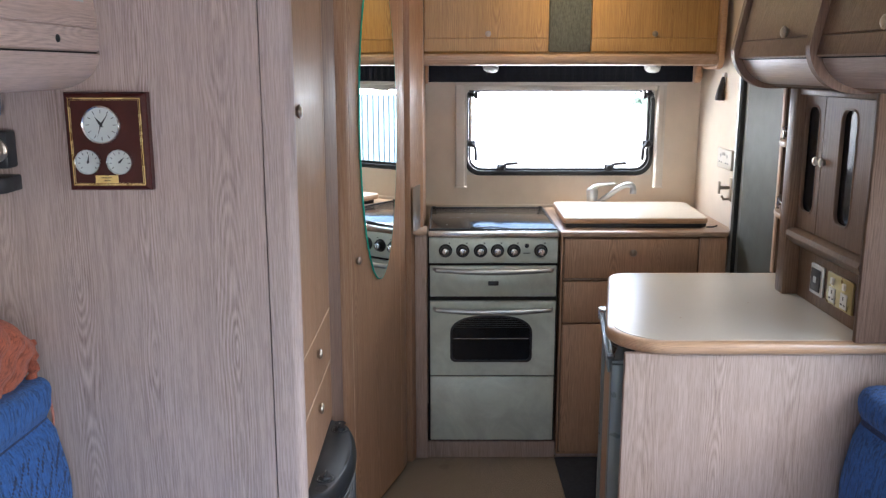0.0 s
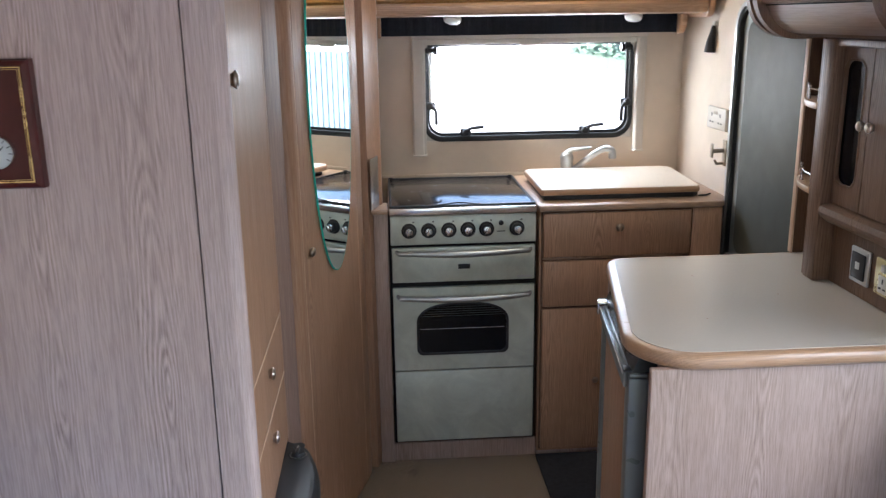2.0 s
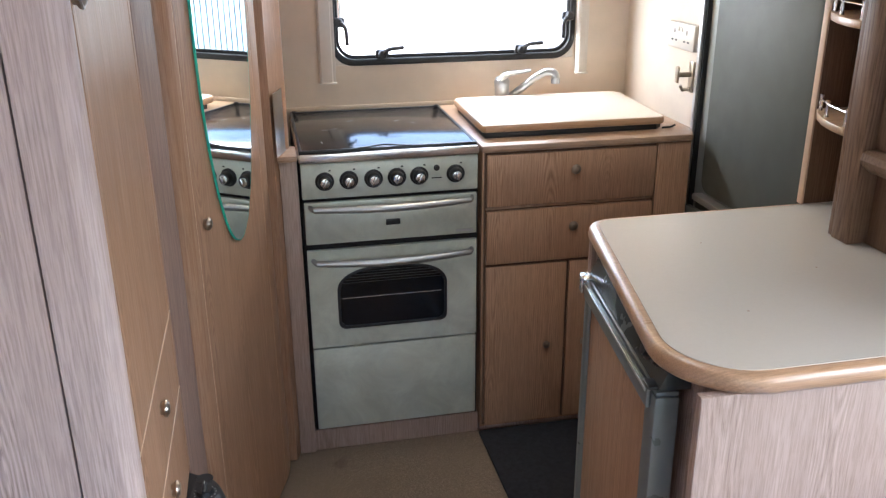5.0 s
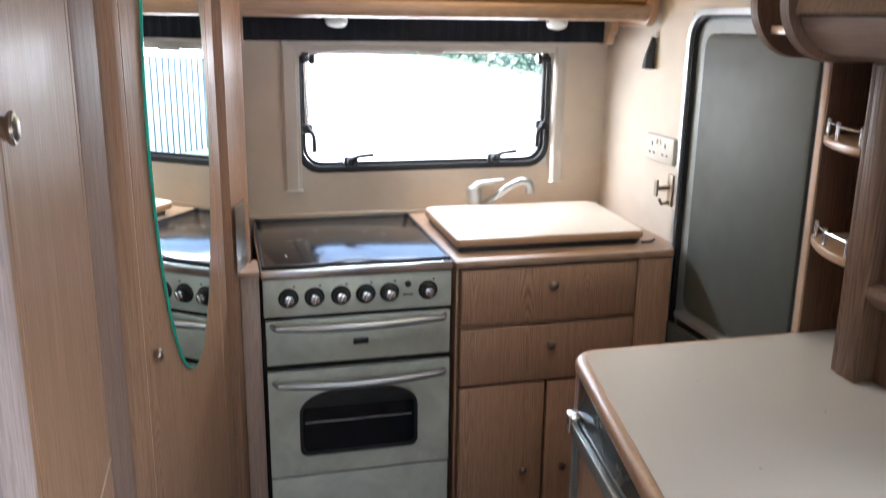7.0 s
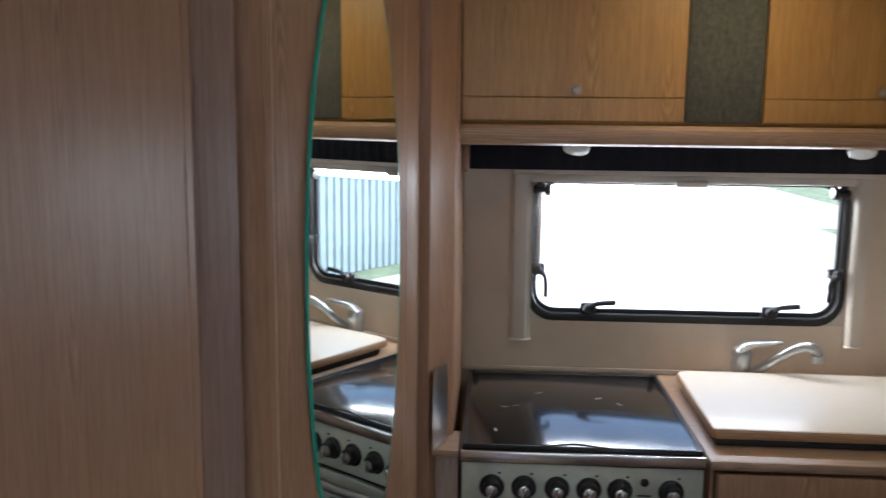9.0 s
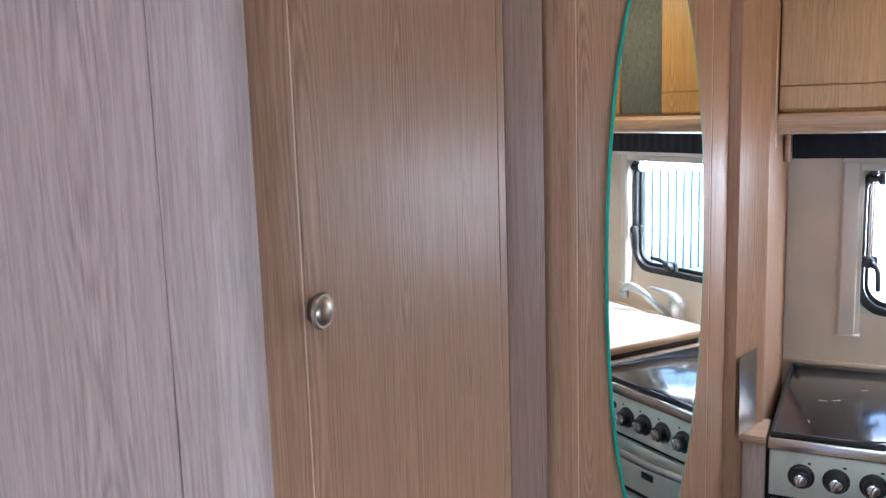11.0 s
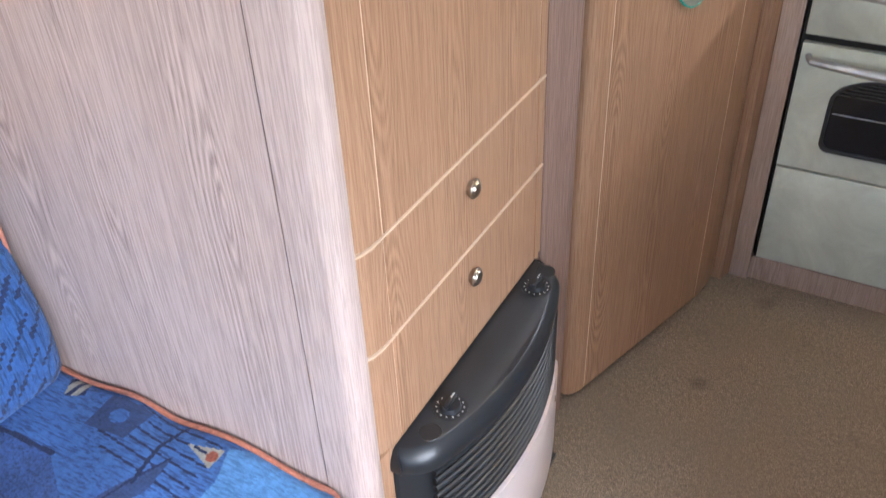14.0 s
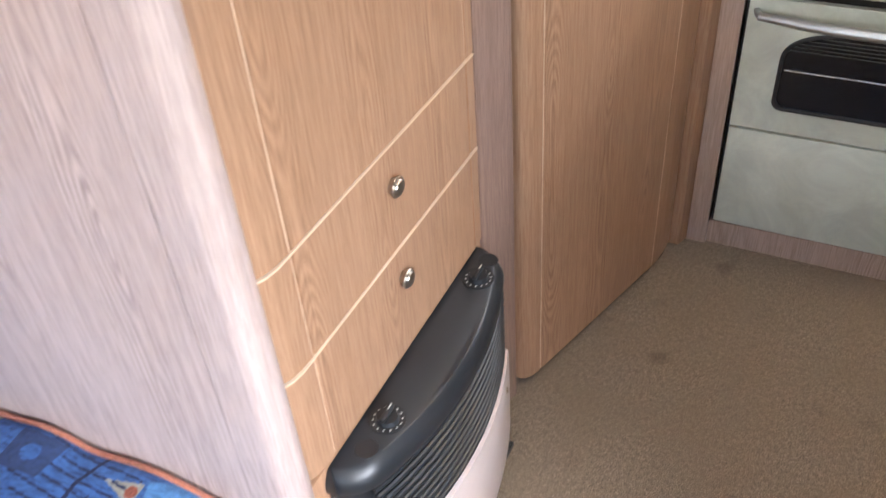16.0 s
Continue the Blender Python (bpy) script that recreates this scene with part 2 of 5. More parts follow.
PIPE = cloth("rust_piping", (0.52, 0.195, 0.125), (300, 300, 300), 0.6, 0.5)


def carpet():
    p = Nodes("beige_carpet", (0.3, 0.22, 0.14), 1.0)
    pile = p.noise((430, 430, 430), 3, 0.8)
    tuft = p.noise((120, 120, 120), 4, 0.75)
    tread = p.noise((3.6, 3.6, 3.6), 5, 0.62)
    stain = p.noise((11, 11, 11), 1, 0.2, (3.3, 1.2, 0))
    c = p.mix(p.remap(pile, 0.42, 0.58), (0.085, 0.064, 0.044), (0.40, 0.310, 0.225))
    c = p.mix(p.remap(tuft, 0.44, 0.60, 0.0, 0.6), c, (0.105, 0.078, 0.052))
    c = p.mix(p.remap(tread, 0.44, 0.66, 0.0, 0.55), c, (0.185, 0.140, 0.096))
    c = p.mix(p.remap(stain, 0.67, 0.78, 0.0, 0.42), c, (0.08, 0.055, 0.036))
    p.color(c)
    return p.m


def glass(name, tint=(0.99, 1.0, 1.0), rough=0.02, ior=1.45, mixed=0.0):
    """Thin pane: clear with a glossy skin."""
    m = bpy.data.materials.new(name)
    m.use_nodes = True
    t = m.node_tree
    b = t.nodes["Principled BSDF"]
    t.nodes.remove(b)
    clear, gloss = t.nodes.new("ShaderNodeBsdfTransparent"), t.nodes.new("ShaderNodeBsdfGlossy")
    clear.inputs[0].default_value = (*tint, 1)
    gloss.inputs["Roughness"].default_value = rough
    lay, mx = t.nodes.new("ShaderNodeLayerWeight"), t.nodes.new("ShaderNodeMixShader")
    power, lift = t.nodes.new("ShaderNodeMath"), t.nodes.new("ShaderNodeMath")
    power.operation, power.inputs[1].default_value = "POWER", 5.0
    lift.operation, lift.inputs[1].default_value, lift.inputs[2].default_value = "MULTIPLY_ADD", 0.8, 0.03
    t.links.new(lay.outputs["Facing"], power.inputs[0])
    t.links.new(power.outputs[0], lift.inputs[0])
    t.links.new(lift.outputs[0], mx.inputs[0])
    t.links.new(clear.outputs[0], mx.inputs[1])
    t.links.new(gloss.outputs[0], mx.inputs[2])
    t.links.new(mx.outputs[0], t.nodes["Material Output"].inputs[0])
    return m


def dark_glass(name, base, rough, coat=0.07, gloss=1.0, shine=0.8):
    p = Nodes(name, base, rough)
    p.b.inputs["Specular IOR Level"].default_value = shine
    smear = p.noise((9, 9, 9), 5, 0.7)
    p.rough(p.remap(smear, 0.3, 0.8, rough, rough + 0.14))
    p.b.inputs["Coat Weight"].default_value = gloss
    p.b.inputs["Coat Roughness"].default_value = coat
    return p.m


def lit(name, color, strength):
    m = bpy.data.materials.new(name)
    m.use_nodes = True
    b = m.node_tree.nodes["Principled BSDF"]
    b.inputs["Base Color"].default_value = (0.8, 0.78, 0.7, 1)
    b.inputs["Emission Color"].default_value = (*color, 1)
    b.inputs["Emission Strength"].default_value = strength
    return m


MAHOGANY.node_tree.nodes["Principled BSDF"].inputs["Specular IOR Level"].default_value = 0.3
HEATER.node_tree.nodes["Principled BSDF"].inputs["Specular IOR Level"].default_value = 0.5
CARPET = carpet()
PANE = glass("acrylic_pane")
MIRROR = Nodes("mirror_silver", (0.86, 0.90, 0.88), 0.008, 1.0).m
GLASSEDGE = plain("green_glass_edge", (0.04, 0.50, 0.38), 0.15, 0, 0.1)
HOBGLASS = dark_glass("smoked_hob_lid", (0.010, 0.010, 0.011), 0.13, 0.10, 0.6, 0.5)
OVENGLASS = dark_glass("oven_door_glass", (0.007, 0.009, 0.014), 0.08, 0.07, 0.3, 0.3)
CABGLASS = dark_glass("cabinet_glass", (0.005, 0.006, 0.009), 0.05, 0.05, 0.05, 0.3)
LAMP = lit("lamp_diffuser", (1.0, 0.76, 0.42), 2.2)


# ---- building helpers ----
def finish(name, bm, mats, smooth=False, m=None):
    bmesh.ops.remove_doubles(bm, verts=bm.verts, dist=1e-5)
    bmesh.ops.recalc_face_normals(bm, faces=bm.faces)
    me = bpy.data.meshes.new(name)
    bm.to_mesh(me)
    bm.free()
    for k in mats if isinstance(mats, (list, tuple)) else [mats]:
        me.materials.append(k)
    if smooth:
        me.polygons.foreach_set("use_smooth", [True] * len(me.polygons))
        me.set_sharp_from_angle(angle=radians(38))
    ob = new(name, me)
    if m is not None:
        ob.matrix_world = m
    return ob


def prism(name, poly, a0, a1, mt, axis="z", bevel=0.0, m=None, seg=2, smooth=True):
    """A polygon drawn across one axis and pulled along it from a0 to a1."""
    n = "xyz".index(axis)
    bm = bmesh.new()

    def at(p, a):
        v = list(p)
        v.insert(n, a)
        return v

    f = bm.faces.new([bm.verts.new(at(p, a0)) for p in poly])
    r = bmesh.ops.extrude_face_region(bm, geom=[f])
    up = [0, 0, 0]
    up[n] = a1 - a0
    bmesh.ops.translate(bm, vec=up, verts=[g for g in r["geom"] if isinstance(g, bmesh.types.BMVert)])
    if bevel:
        bmesh.ops.recalc_face_normals(bm, faces=bm.faces)
        es = [e for e in bm.edges if len(e.link_faces) == 2 and e.calc_face_angle(0) > radians(50)]
        bmesh.ops.bevel(bm, geom=es, offset=bevel, segments=seg, affect="EDGES", profile=0.5, clamp_overlap=True)
    return finish(name, bm, mt, smooth, m)


def box(name, x0, x1, y0, y1, z0, z1, mt, bevel=0.002, m=None, seg=2):
    return prism(name, [(x0, y0), (x1, y0), (x1, y1), (x0, y1)], z0, z1, mt, "z", bevel, m, seg)


def boxes(name, cells, mt):
    """Several blocks of one wall in one mesh."""
    bm = bmesh.new()
    for x0, x1, y0, y1, z0, z1 in cells:
        v = [bm.verts.new((x, y, z)) for x in (x0, x1) for y in (y0, y1) for z in (z0, z1)]
        for q in ((0, 1, 3, 2), (4, 6, 7, 5), (0, 4, 5, 1), (2, 3, 7, 6), (0, 2, 6, 4), (1, 5, 7, 3)):
            bm.faces.new([v[i] for i in q])
    me = bpy.data.meshes.new(name)
    bm.normal_update()
    bmesh.ops.recalc_face_normals(bm, faces=bm.faces)
    bm.to_mesh(me)
    bm.free()
    me.materials.append(mt)
    return new(name, me)


def arc(cx, cy, r, a0, a1, n=8, ry=None):
    return [(cx + r * math.cos(radians(a0 + (a1 - a0) * i / n)), cy + (ry or r) * math.sin(radians(a0 + (a1 - a0) * i / n))) for i in range(n + 1)]


def rrect(x0, x1, y0, y1, r, n=6):
    return arc(x1 - r, y0 + r, r, -90, 0, n) + arc(x1 - r, y1 - r, r, 0, 90, n) + arc(x0 + r, y1 - r, r, 90, 180, n) + arc(x0 + r, y0 + r, r, 180, 270, n)


def rect_like(x0, x1, y0, y1, n=6):
    """The corners of a rectangle, repeated to pair off with rrect."""
    k = n + 1
    return [(x1, y0)] * k + [(x1, y1)] * k + [(x0, y1)] * k + [(x0, y0)] * k


def hoop(name, outer, inner, a0, a1, mt, axis="z", bevel=0.0, m=None):
    """A closed band between two outlines with as many points, pulled from a0 to a1."""
    n = "xyz".index(axis)
    bm = bmesh.new()

    def at(p, a):
        v = list(p)
        v.insert(n, a)
        return bm.verts.new(v)

    rows = [[at(p, a) for p in o] for o, a in ((outer, a0), (inner, a0), (inner, a1), (outer, a1))]
    k = len(outer)
    for i in range(k):
        j = (i + 1) % k
        for a in range(4):
            b = (a + 1) % 4
            q = (rows[a][i], rows[a][j], rows[b][j], rows[b][i])
            if (q[0].co - q[1].co).length < 1e-6 and (q[2].co - q[3].co).length < 1e-6:
                continue
            bm.faces.new(q)
    bmesh.ops.remove_doubles(bm, verts=bm.verts, dist=1e-5)
    bmesh.ops.dissolve_degenerate(bm, dist=1e-6, edges=bm.edges)
    if bevel:
        bmesh.ops.recalc_face_normals(bm, faces=bm.faces)
        es = [e for e in bm.edges if len(e.link_faces) == 2 and e.calc_face_angle(0) > radians(50)]
        bmesh.ops.bevel(bm, geom=es, offset=bevel, segments=2, affect="EDGES", profile=0.5, clamp_overlap=True)
    return finish(name, bm, mt, True, m)


def offset(poly, d):
    """A closed outline (counter-clockwise) moved inwards by d."""
    out, k = [], len(poly)
    for i in range(k):
        a, b, c = Vector(poly[i - 1]), Vector(poly[i]), Vector(poly[(i + 1) % k])
        e, f = (b - a).normalized(), (c - b).normalized()
        n1, n2 = Vector((-e.y, e.x)), Vector((-f.y, f.x))
        s = (n1 + n2)
        s = s / max(0.3, s.dot(n1))
        out.append((b.x + s.x * d, b.y + s.y * d))
    return out


def rim(name, poly, profile, mt):
    """A moulding of (inset, height) points run round an outline."""
    bm = bmesh.new()
    rows = [[bm.verts.new((x, y, z)) for x, y in offset(poly, d)] for d, z in profile]
    k = len(poly)
    for a in range(len(rows)):
        b = (a + 1) % len(rows)
        for i in range(k):
            bm.faces.new((rows[a][i], rows[a][(i + 1) % k], rows[b][(i + 1) % k], rows[b][i]))
    return finish(name, bm, mt, True)


def lathe(name, profile, m, mt, seg=20):
    """(radius, height) turned about the local z axis."""
    bm = bmesh.new()
    rows = []
    for r, h in profile:
        if r < 1e-6:
            rows.append([bm.verts.new((0, 0, h))])
        else:
            rows.append([bm.verts.new((r * math.cos(2 * math.pi * i / seg), r * math.sin(2 * math.pi * i / seg), h)) for i in range(seg)])
    for a, b in zip(rows, rows[1:]):
        for i in range(seg):
            j = (i + 1) % seg
            q = [a[i % len(a)], a[j % len(a)], b[j % len(b)], b[i % len(b)]]
            q = [v for n, v in enumerate(q) if v not in q[:n]]
            if len(q) > 2:
                bm.faces.new(q)
    return finish(name, bm, mt, True, m)


def tube(name, pts, r, mt, seg=10, closed=False, m=None, flat=1.0):
    """A round bar along points; r is a number or one for each point."""
    bm = bmesh.new()
    pts = [Vector(p) for p in pts]
    k = len(pts)
    rs = r if isinstance(r, (list, tuple)) else [r] * k
    rows, side = [], None
    for i, p in enumerate(pts):
        a, b = (pts[i - 1], pts[(i + 1) % k]) if closed else (pts[max(0, i - 1)], pts[min(k - 1, i + 1)])
        t = (b - a).normalized()
        if side is None:
            side = t.cross(Vector((0, 0, 1)))
            if side.length < 0.1:
                side = t.cross(Vector((0, 1, 0)))
        side = (side - t * side.dot(t)).normalized()
        up = t.cross(side)
        rows.append([bm.verts.new(p + rs[i] * (side * math.cos(2 * math.pi * j / seg) + flat * up * math.sin(2 * math.pi * j / seg))) for j in range(seg)])
    for i in range(k if closed else k - 1):
        a, b = rows[i], rows[(i + 1) % k]
        for j in range(seg):
            bm.faces.new((a[j], a[(j + 1) % seg], b[(j + 1) % seg], b[j]))
    if not closed:
        bm.faces.new(rows[0][::-1])
        bm.faces.new(rows[-1])
    return finish(name, bm, mt, True, m)


def smooth_path(pts, n=6):
    """Catmull-Rom through the points."""
    p = [Vector(q) for q in pts]
    p = [p[0] * 2 - p[1]] + p + [p[-1] * 2 - p[-2]]
    out = []
    for i in range(1, len(p) - 2):
        for s in range(n):
            t = s / n
            a, b, c, d = p[i - 1], p[i], p[i + 1], p[i + 2]
            out.append(0.5 * (2 * b + (c - a) * t + (2 * a - 5 * b + 4 * c - d) * t * t + (3 * b - a - 3 * c + d) * t ** 3))
    return out + [p[-2]]


def soft_block(name, lo, hi, r, res, mats, pick=None, puff=None, m=None):
    """A stuffed block: rounded all over, with an optional push (puff) and cloth pattern (pick)."""
    lo, hi = Vector(lo), Vector(hi)
    bm = bmesh.new()
    for ax in range(3):
        u, v = (ax + 1) % 3, (ax + 2) % 3
        nu, nv = max(4, int((hi[u] - lo[u]) / res)), max(4, int((hi[v] - lo[v]) / res))
        for end in (0, 1):
            grid = []
            for i in range(nu + 1):
                row = []
                for j in range(nv + 1):
                    p = Vector((0, 0, 0))
                    p[ax] = (lo, hi)[end][ax]
                    p[u] = lo[u] + (hi[u] - lo[u]) * i / nu
                    p[v] = lo[v] + (hi[v] - lo[v]) * j / nv
                    q = Vector([min(max(p[k], lo[k] + r), hi[k] - r) for k in range(3)])
                    d = p - q
                    p = q + d.normalized() * r if d.length > 0 else p
                    if puff:
                        p = puff(p)
                    row.append(bm.verts.new(p))
                grid.append(row)
            for i in range(nu):
                for j in range(nv):
                    f = bm.faces.new((grid[i][j], grid[i + 1][j], grid[i + 1][j + 1], grid[i][j + 1]))
                    if pick:
                        f.material_index = pick(f.calc_center_median())
    bmesh.ops.remove_doubles(bm, verts=bm.verts, dist=1e-4)
    return finish(name, bm, mats, True, m)


def under(part, whole):
    """Makes part a child of whole where it stands."""
    part.parent = whole
    part.matrix_parent_inverse = whole.matrix_world.inverted() if whole.parent is None else (whole.parent.matrix_basis @ whole.matrix_parent_inverse @ whole.matrix_basis).inverted()
    return part


def thing(name, base, parts, label, category, group="", kind=""):
    e = new(name)
    e.empty_display_size = 0.05
    e.location = base
    e.matrix_world = Matrix.Translation(base)
    for p in parts:
        p.parent = e
        p.matrix_parent_inverse = Matrix.Translation(base).inverted()
    return tagged(e, label, category, group, kind)


def sub(child, part, whole):
    """A part of a part, one level down."""
    child.parent = part
    child.matrix_parent_inverse = part.matrix_basis.inverted()
    return child


def facing(origin, along):
    """A flat front: local x runs along it, local -y points out of it, z is up."""
    d = Vector((along[0], along[1], 0)).normalized()
    m = Matrix(((d.x, -d.y, 0, origin[0]), (d.y, d.x, 0, origin[1]), (0, 0, 1, origin[2] if len(origin) > 2 else 0), (0, 0, 0, 1)))
    return m


def out_of(m, u, z, depth=0.0):
    """A turning axis that points out of a front at (u, z)."""
    return m @ Matrix.Translation((u, -depth, z)) @ Matrix.Rotation(radians(90), 4, "X")


def knob(m, u, z, r=0.013, name="knob"):
    return lathe(name, [(r * 0.72, 0.0), (r * 0.72, 0.0035), (r * 0.95, 0.006), (r * 1.04, 0.009), (r * 0.95, 0.0115), (r * 0.80, 0.0115), (r * 0.66, 0.0140), (r * 0.3, 0.0152), (0, 0.0154)], out_of(m, u, z), KNOBMETAL, 20)


def groove(u, w=0.0026, d=0.0046):
    return [(u - w, 0.0), (u, d), (u + w, 0.0)]


FLAT = Matrix.Identity(4)

# ---- structure ----
XL, XR, YF, YB, ZC = -1.045, 1.10, -1.70, 3.77, 1.935
S = "structure"
tagged(boxes("floor", [(XL - 0.05, XR + 0.05, YF - 0.05, YB + 0.06, -0.06, 0.0)], CARPET), "beige short-pile carpet, worn and stained in places", "floor", kind=S)
RX0, RX1, RY0, RY1 = 0.28, 0.68, 2.40, 2.80
tagged(boxes("ceiling", [(XL - 0.05, XR + 0.05, YF - 0.05, RY0, ZC, ZC + 0.05), (XL - 0.05, XR + 0.05, RY1, YB + 0.06, ZC, ZC + 0.05), (XL - 0.05, RX0, RY0, RY1, ZC, ZC + 0.05), (RX1, XR + 0.05, RY0, RY1, ZC, ZC + 0.05)], CEIL), "smooth cream ceiling board", "ceiling", kind=S)
WX0, WX1, WZ0, WZ1 = 0.088, 0.906, 1.062, 1.442
tagged(boxes("wall_rear", [(XL - 0.05, WX0, YB, YB + 0.04, 0, ZC), (WX1, XR + 0.05, YB, YB + 0.04, 0, ZC), (WX0, WX1, YB, YB + 0.04, 0, WZ0), (WX0, WX1, YB, YB + 0.04, WZ1, ZC)], CREAM),
       "cream textured wallboard with a window opening", "wall", kind=S)
DY0, DY1, DZ0, DZ1 = 2.66, 3.243, 0.10, 1.555
tagged(boxes("wall_right", [(XR, XR + 0.05, YF, 0.05, 0, ZC), (XR, XR + 0.05, 1.65, DY0, 0, ZC), (XR, XR + 0.05, 0.05, 1.65, 0, 0.88), (XR, XR + 0.05, 0.05, 1.65, 1.42, ZC), (XR, XR + 0.05, DY1, YB, 0, ZC),
                            (XR, XR + 0.05, DY0, DY1, DZ1, ZC), (XR, XR + 0.05, DY0, DY1, 0, DZ0)], CREAM), "cream textured wallboard with the entrance door", "wall", kind=S)
tagged(boxes("wall_left", [(XL - 0.05, XL, YF, YB, 0, ZC)], CREAM), "cream textured wallboard", "wall", kind=S)
tagged(boxes("wall_front", [(XL - 0.05, XR + 0.05, YF - 0.05, YF, 0, 0.9), (XL - 0.05, XR + 0.05, YF - 0.05, YF, 1.6, ZC), (XL - 0.05, -0.9, YF - 0.05, YF, 0.9, 1.6), (0.95, XR + 0.05, YF - 0.05, YF, 0.9, 1.6)], CREAM),
       "cream textured wallboard with a wide window opening", "wall", kind=S)

# partition between lounge and wardrobe, with its rounded corner post
tagged(prism("wall_partition", [(XL, 1.89), (-0.397, 1.89), (-0.397, 1.925), (XL, 1.925)], 0.0, ZC, LIMED, "z"), "limed oak panelled partition with pinkish grain", "wall", kind=S)
corner = [(-0.394, 1.888), (-0.352, 1.888)] + arc(-0.352, 1.913, 0.025, -90, 0, 10) + [(-0.329, 1.922), (-0.338, 1.934), (-0.394, 1.936)]
tagged(prism("trim_corner_post", corner, 0.0, ZC, LIMED_PALE, "z"), "pale limed oak rounded corner post", "trim", kind=S)
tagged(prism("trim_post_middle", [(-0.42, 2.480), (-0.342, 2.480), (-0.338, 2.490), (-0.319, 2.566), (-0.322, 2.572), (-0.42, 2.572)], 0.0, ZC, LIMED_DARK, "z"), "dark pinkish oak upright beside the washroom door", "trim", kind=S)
# Jamb in the gap colour, so the shade beside the door is painted.
tagged(prism("trim_post_jamb", [(-0.42, 2.573), (-0.345, 2.573), (-0.340, 2.59), (-0.350, 2.60), (-0.42, 2.60)], 0.0, ZC, GAP, "z"), "washroom door jamb with gap shade put into its colour", "trim", kind=S)
tagged(prism("wall_washroom", [(-0.125, 3.168), (-0.088, 3.270)] + arc(-0.100, 3.282, 0.019, -20, 30, 4) + [(-0.081, 3.77), (-0.18, 3.77), (-0.18, 3.168)], 0.0, ZC, OAK, "z"),
       "oak wall end beside the cooker with rounded edge", "wall", kind=S)
tagged(boxes("wall_washroom_side", [(-0.20, -0.18, 3.18, 3.77, 0, ZC)], CREAM), "plain washroom wall", "wall", kind=S)

# ---- rear window ----
ZW = rrect(WX0 + 0.012, WX1 - 0.012, WZ0 + 0.012, WZ1 - 0.008, 0.062, 8)
seal = hoop("seal", rrect(WX0 - 0.002, WX1 + 0.002, WZ0 - 0.002, WZ1 + 0.002, 0.072, 8), rrect(WX0 + 0.016, WX1 - 0.016, WZ0 + 0.018, WZ1 - 0.012, 0.058, 8), 3.766, 3.790, RUBBER, "y", 0.003)
inner = hoop("inner_seal", rrect(WX0 + 0.017, WX1 - 0.017, WZ0 + 0.019, WZ1 - 0.013, 0.057, 8), rrect(WX0 + 0.026, WX1 - 0.026, WZ0 + 0.030, WZ1 - 0.02, 0.050, 8), 3.778, 3.788, RUBBER, "y", 0.001)
pane = prism("pane", rrect(WX0 + 0.006, WX1 - 0.006, WZ0 + 0.006, WZ1 - 0.006, 0.06, 8), 3.793, 3.797, PANE, "y")
pane.visible_shadow = False
fillet = hoop("reveal", rect_like(WX0 - 0.001, WX1 + 0.001, WZ0 - 0.001, WZ1 + 0.001, 8), rrect(WX0 + 0.003, WX1 - 0.003, WZ0 + 0.003, WZ1 - 0.003, 0.07, 8), 3.774, 3.806, WHITE, "y")
win = thing("window_1", (0.497, 3.77, WZ0), [seal, inner, pane, fillet], "acrylic caravan window with black rubber seal", "window", kind=S)


def latch(x, z, turn=1.0, upright=False):
    """Black window catch with a thin lever."""
    base = prism("base", rrect(-0.021, 0.021, -0.014, 0.014, 0.006, 3), -0.016, 0.0, BLACK, "y", 0.002, Matrix.Translation((x, 3.772, z)))
    hub = lathe("hub", [(0.015, 0), (0.015, 0.012), (0.012, 0.018), (0, 0.019)], Matrix.Translation((x, 3.757, z)) @ Matrix.Rotation(radians(90), 4, "X"), BLACK, 14)
    if upright:
        path = [(x, 3.748, z), (x + 0.012 * turn, 3.742, z - 0.006), (x + 0.022 * turn, 3.738, z - 0.022), (x + 0.024 * turn, 3.738, z - 0.070)]
    else:
        path = [(x, 3.748, z), (x + 0.010, 3.742, z + 0.010), (x + 0.022, 3.738, z + 0.018), (x + 0.068, 3.738, z + 0.022)]
    lever = tube("lever", smooth_path(path, 4), [0.009] * 6 + [0.0065] * 7, BLACK, 8)
    return [base, hub, lever]


for x, z, turn, up in ((0.250, 1.096, 1, False), (0.718, 1.096, 1, False), (0.112, 1.200, 1, True), (0.880, 1.200, -1, True)):
    thing("window_catch", (x, 3.772, z), latch(x, z, turn, up), "black plastic window catch with thin lever", "window catch", "window catches")
for x, s in ((0.116, 1), (0.876, -1)):
    rod = tube("rod", [(x, 3.752, 1.215), (x, 3.752, 1.405)], 0.0062, CHROME if s > 0 else BLACK, 10)
    top = lathe("thumb_screw", [(0.009, -0.018), (0.014, -0.010), (0.009, 0), (0.008, 0.010), (0.016, 0.014), (0.016, 0.026), (0, 0.028)], Matrix.Translation((x, 3.752, 1.408)) @ Matrix.Rotation(radians(90 * s), 4, "Y"), BLACK, 12)
    foot = box("bracket", x - 0.010, x + 0.010, 3.744, 3.772, 1.418, 1.432, BLACK, 0.003)
    thing("window_stay", (x, 3.772, 1.2), [rod, top, foot], "telescopic window stay with black thumb screw", "window stay", "window stays")

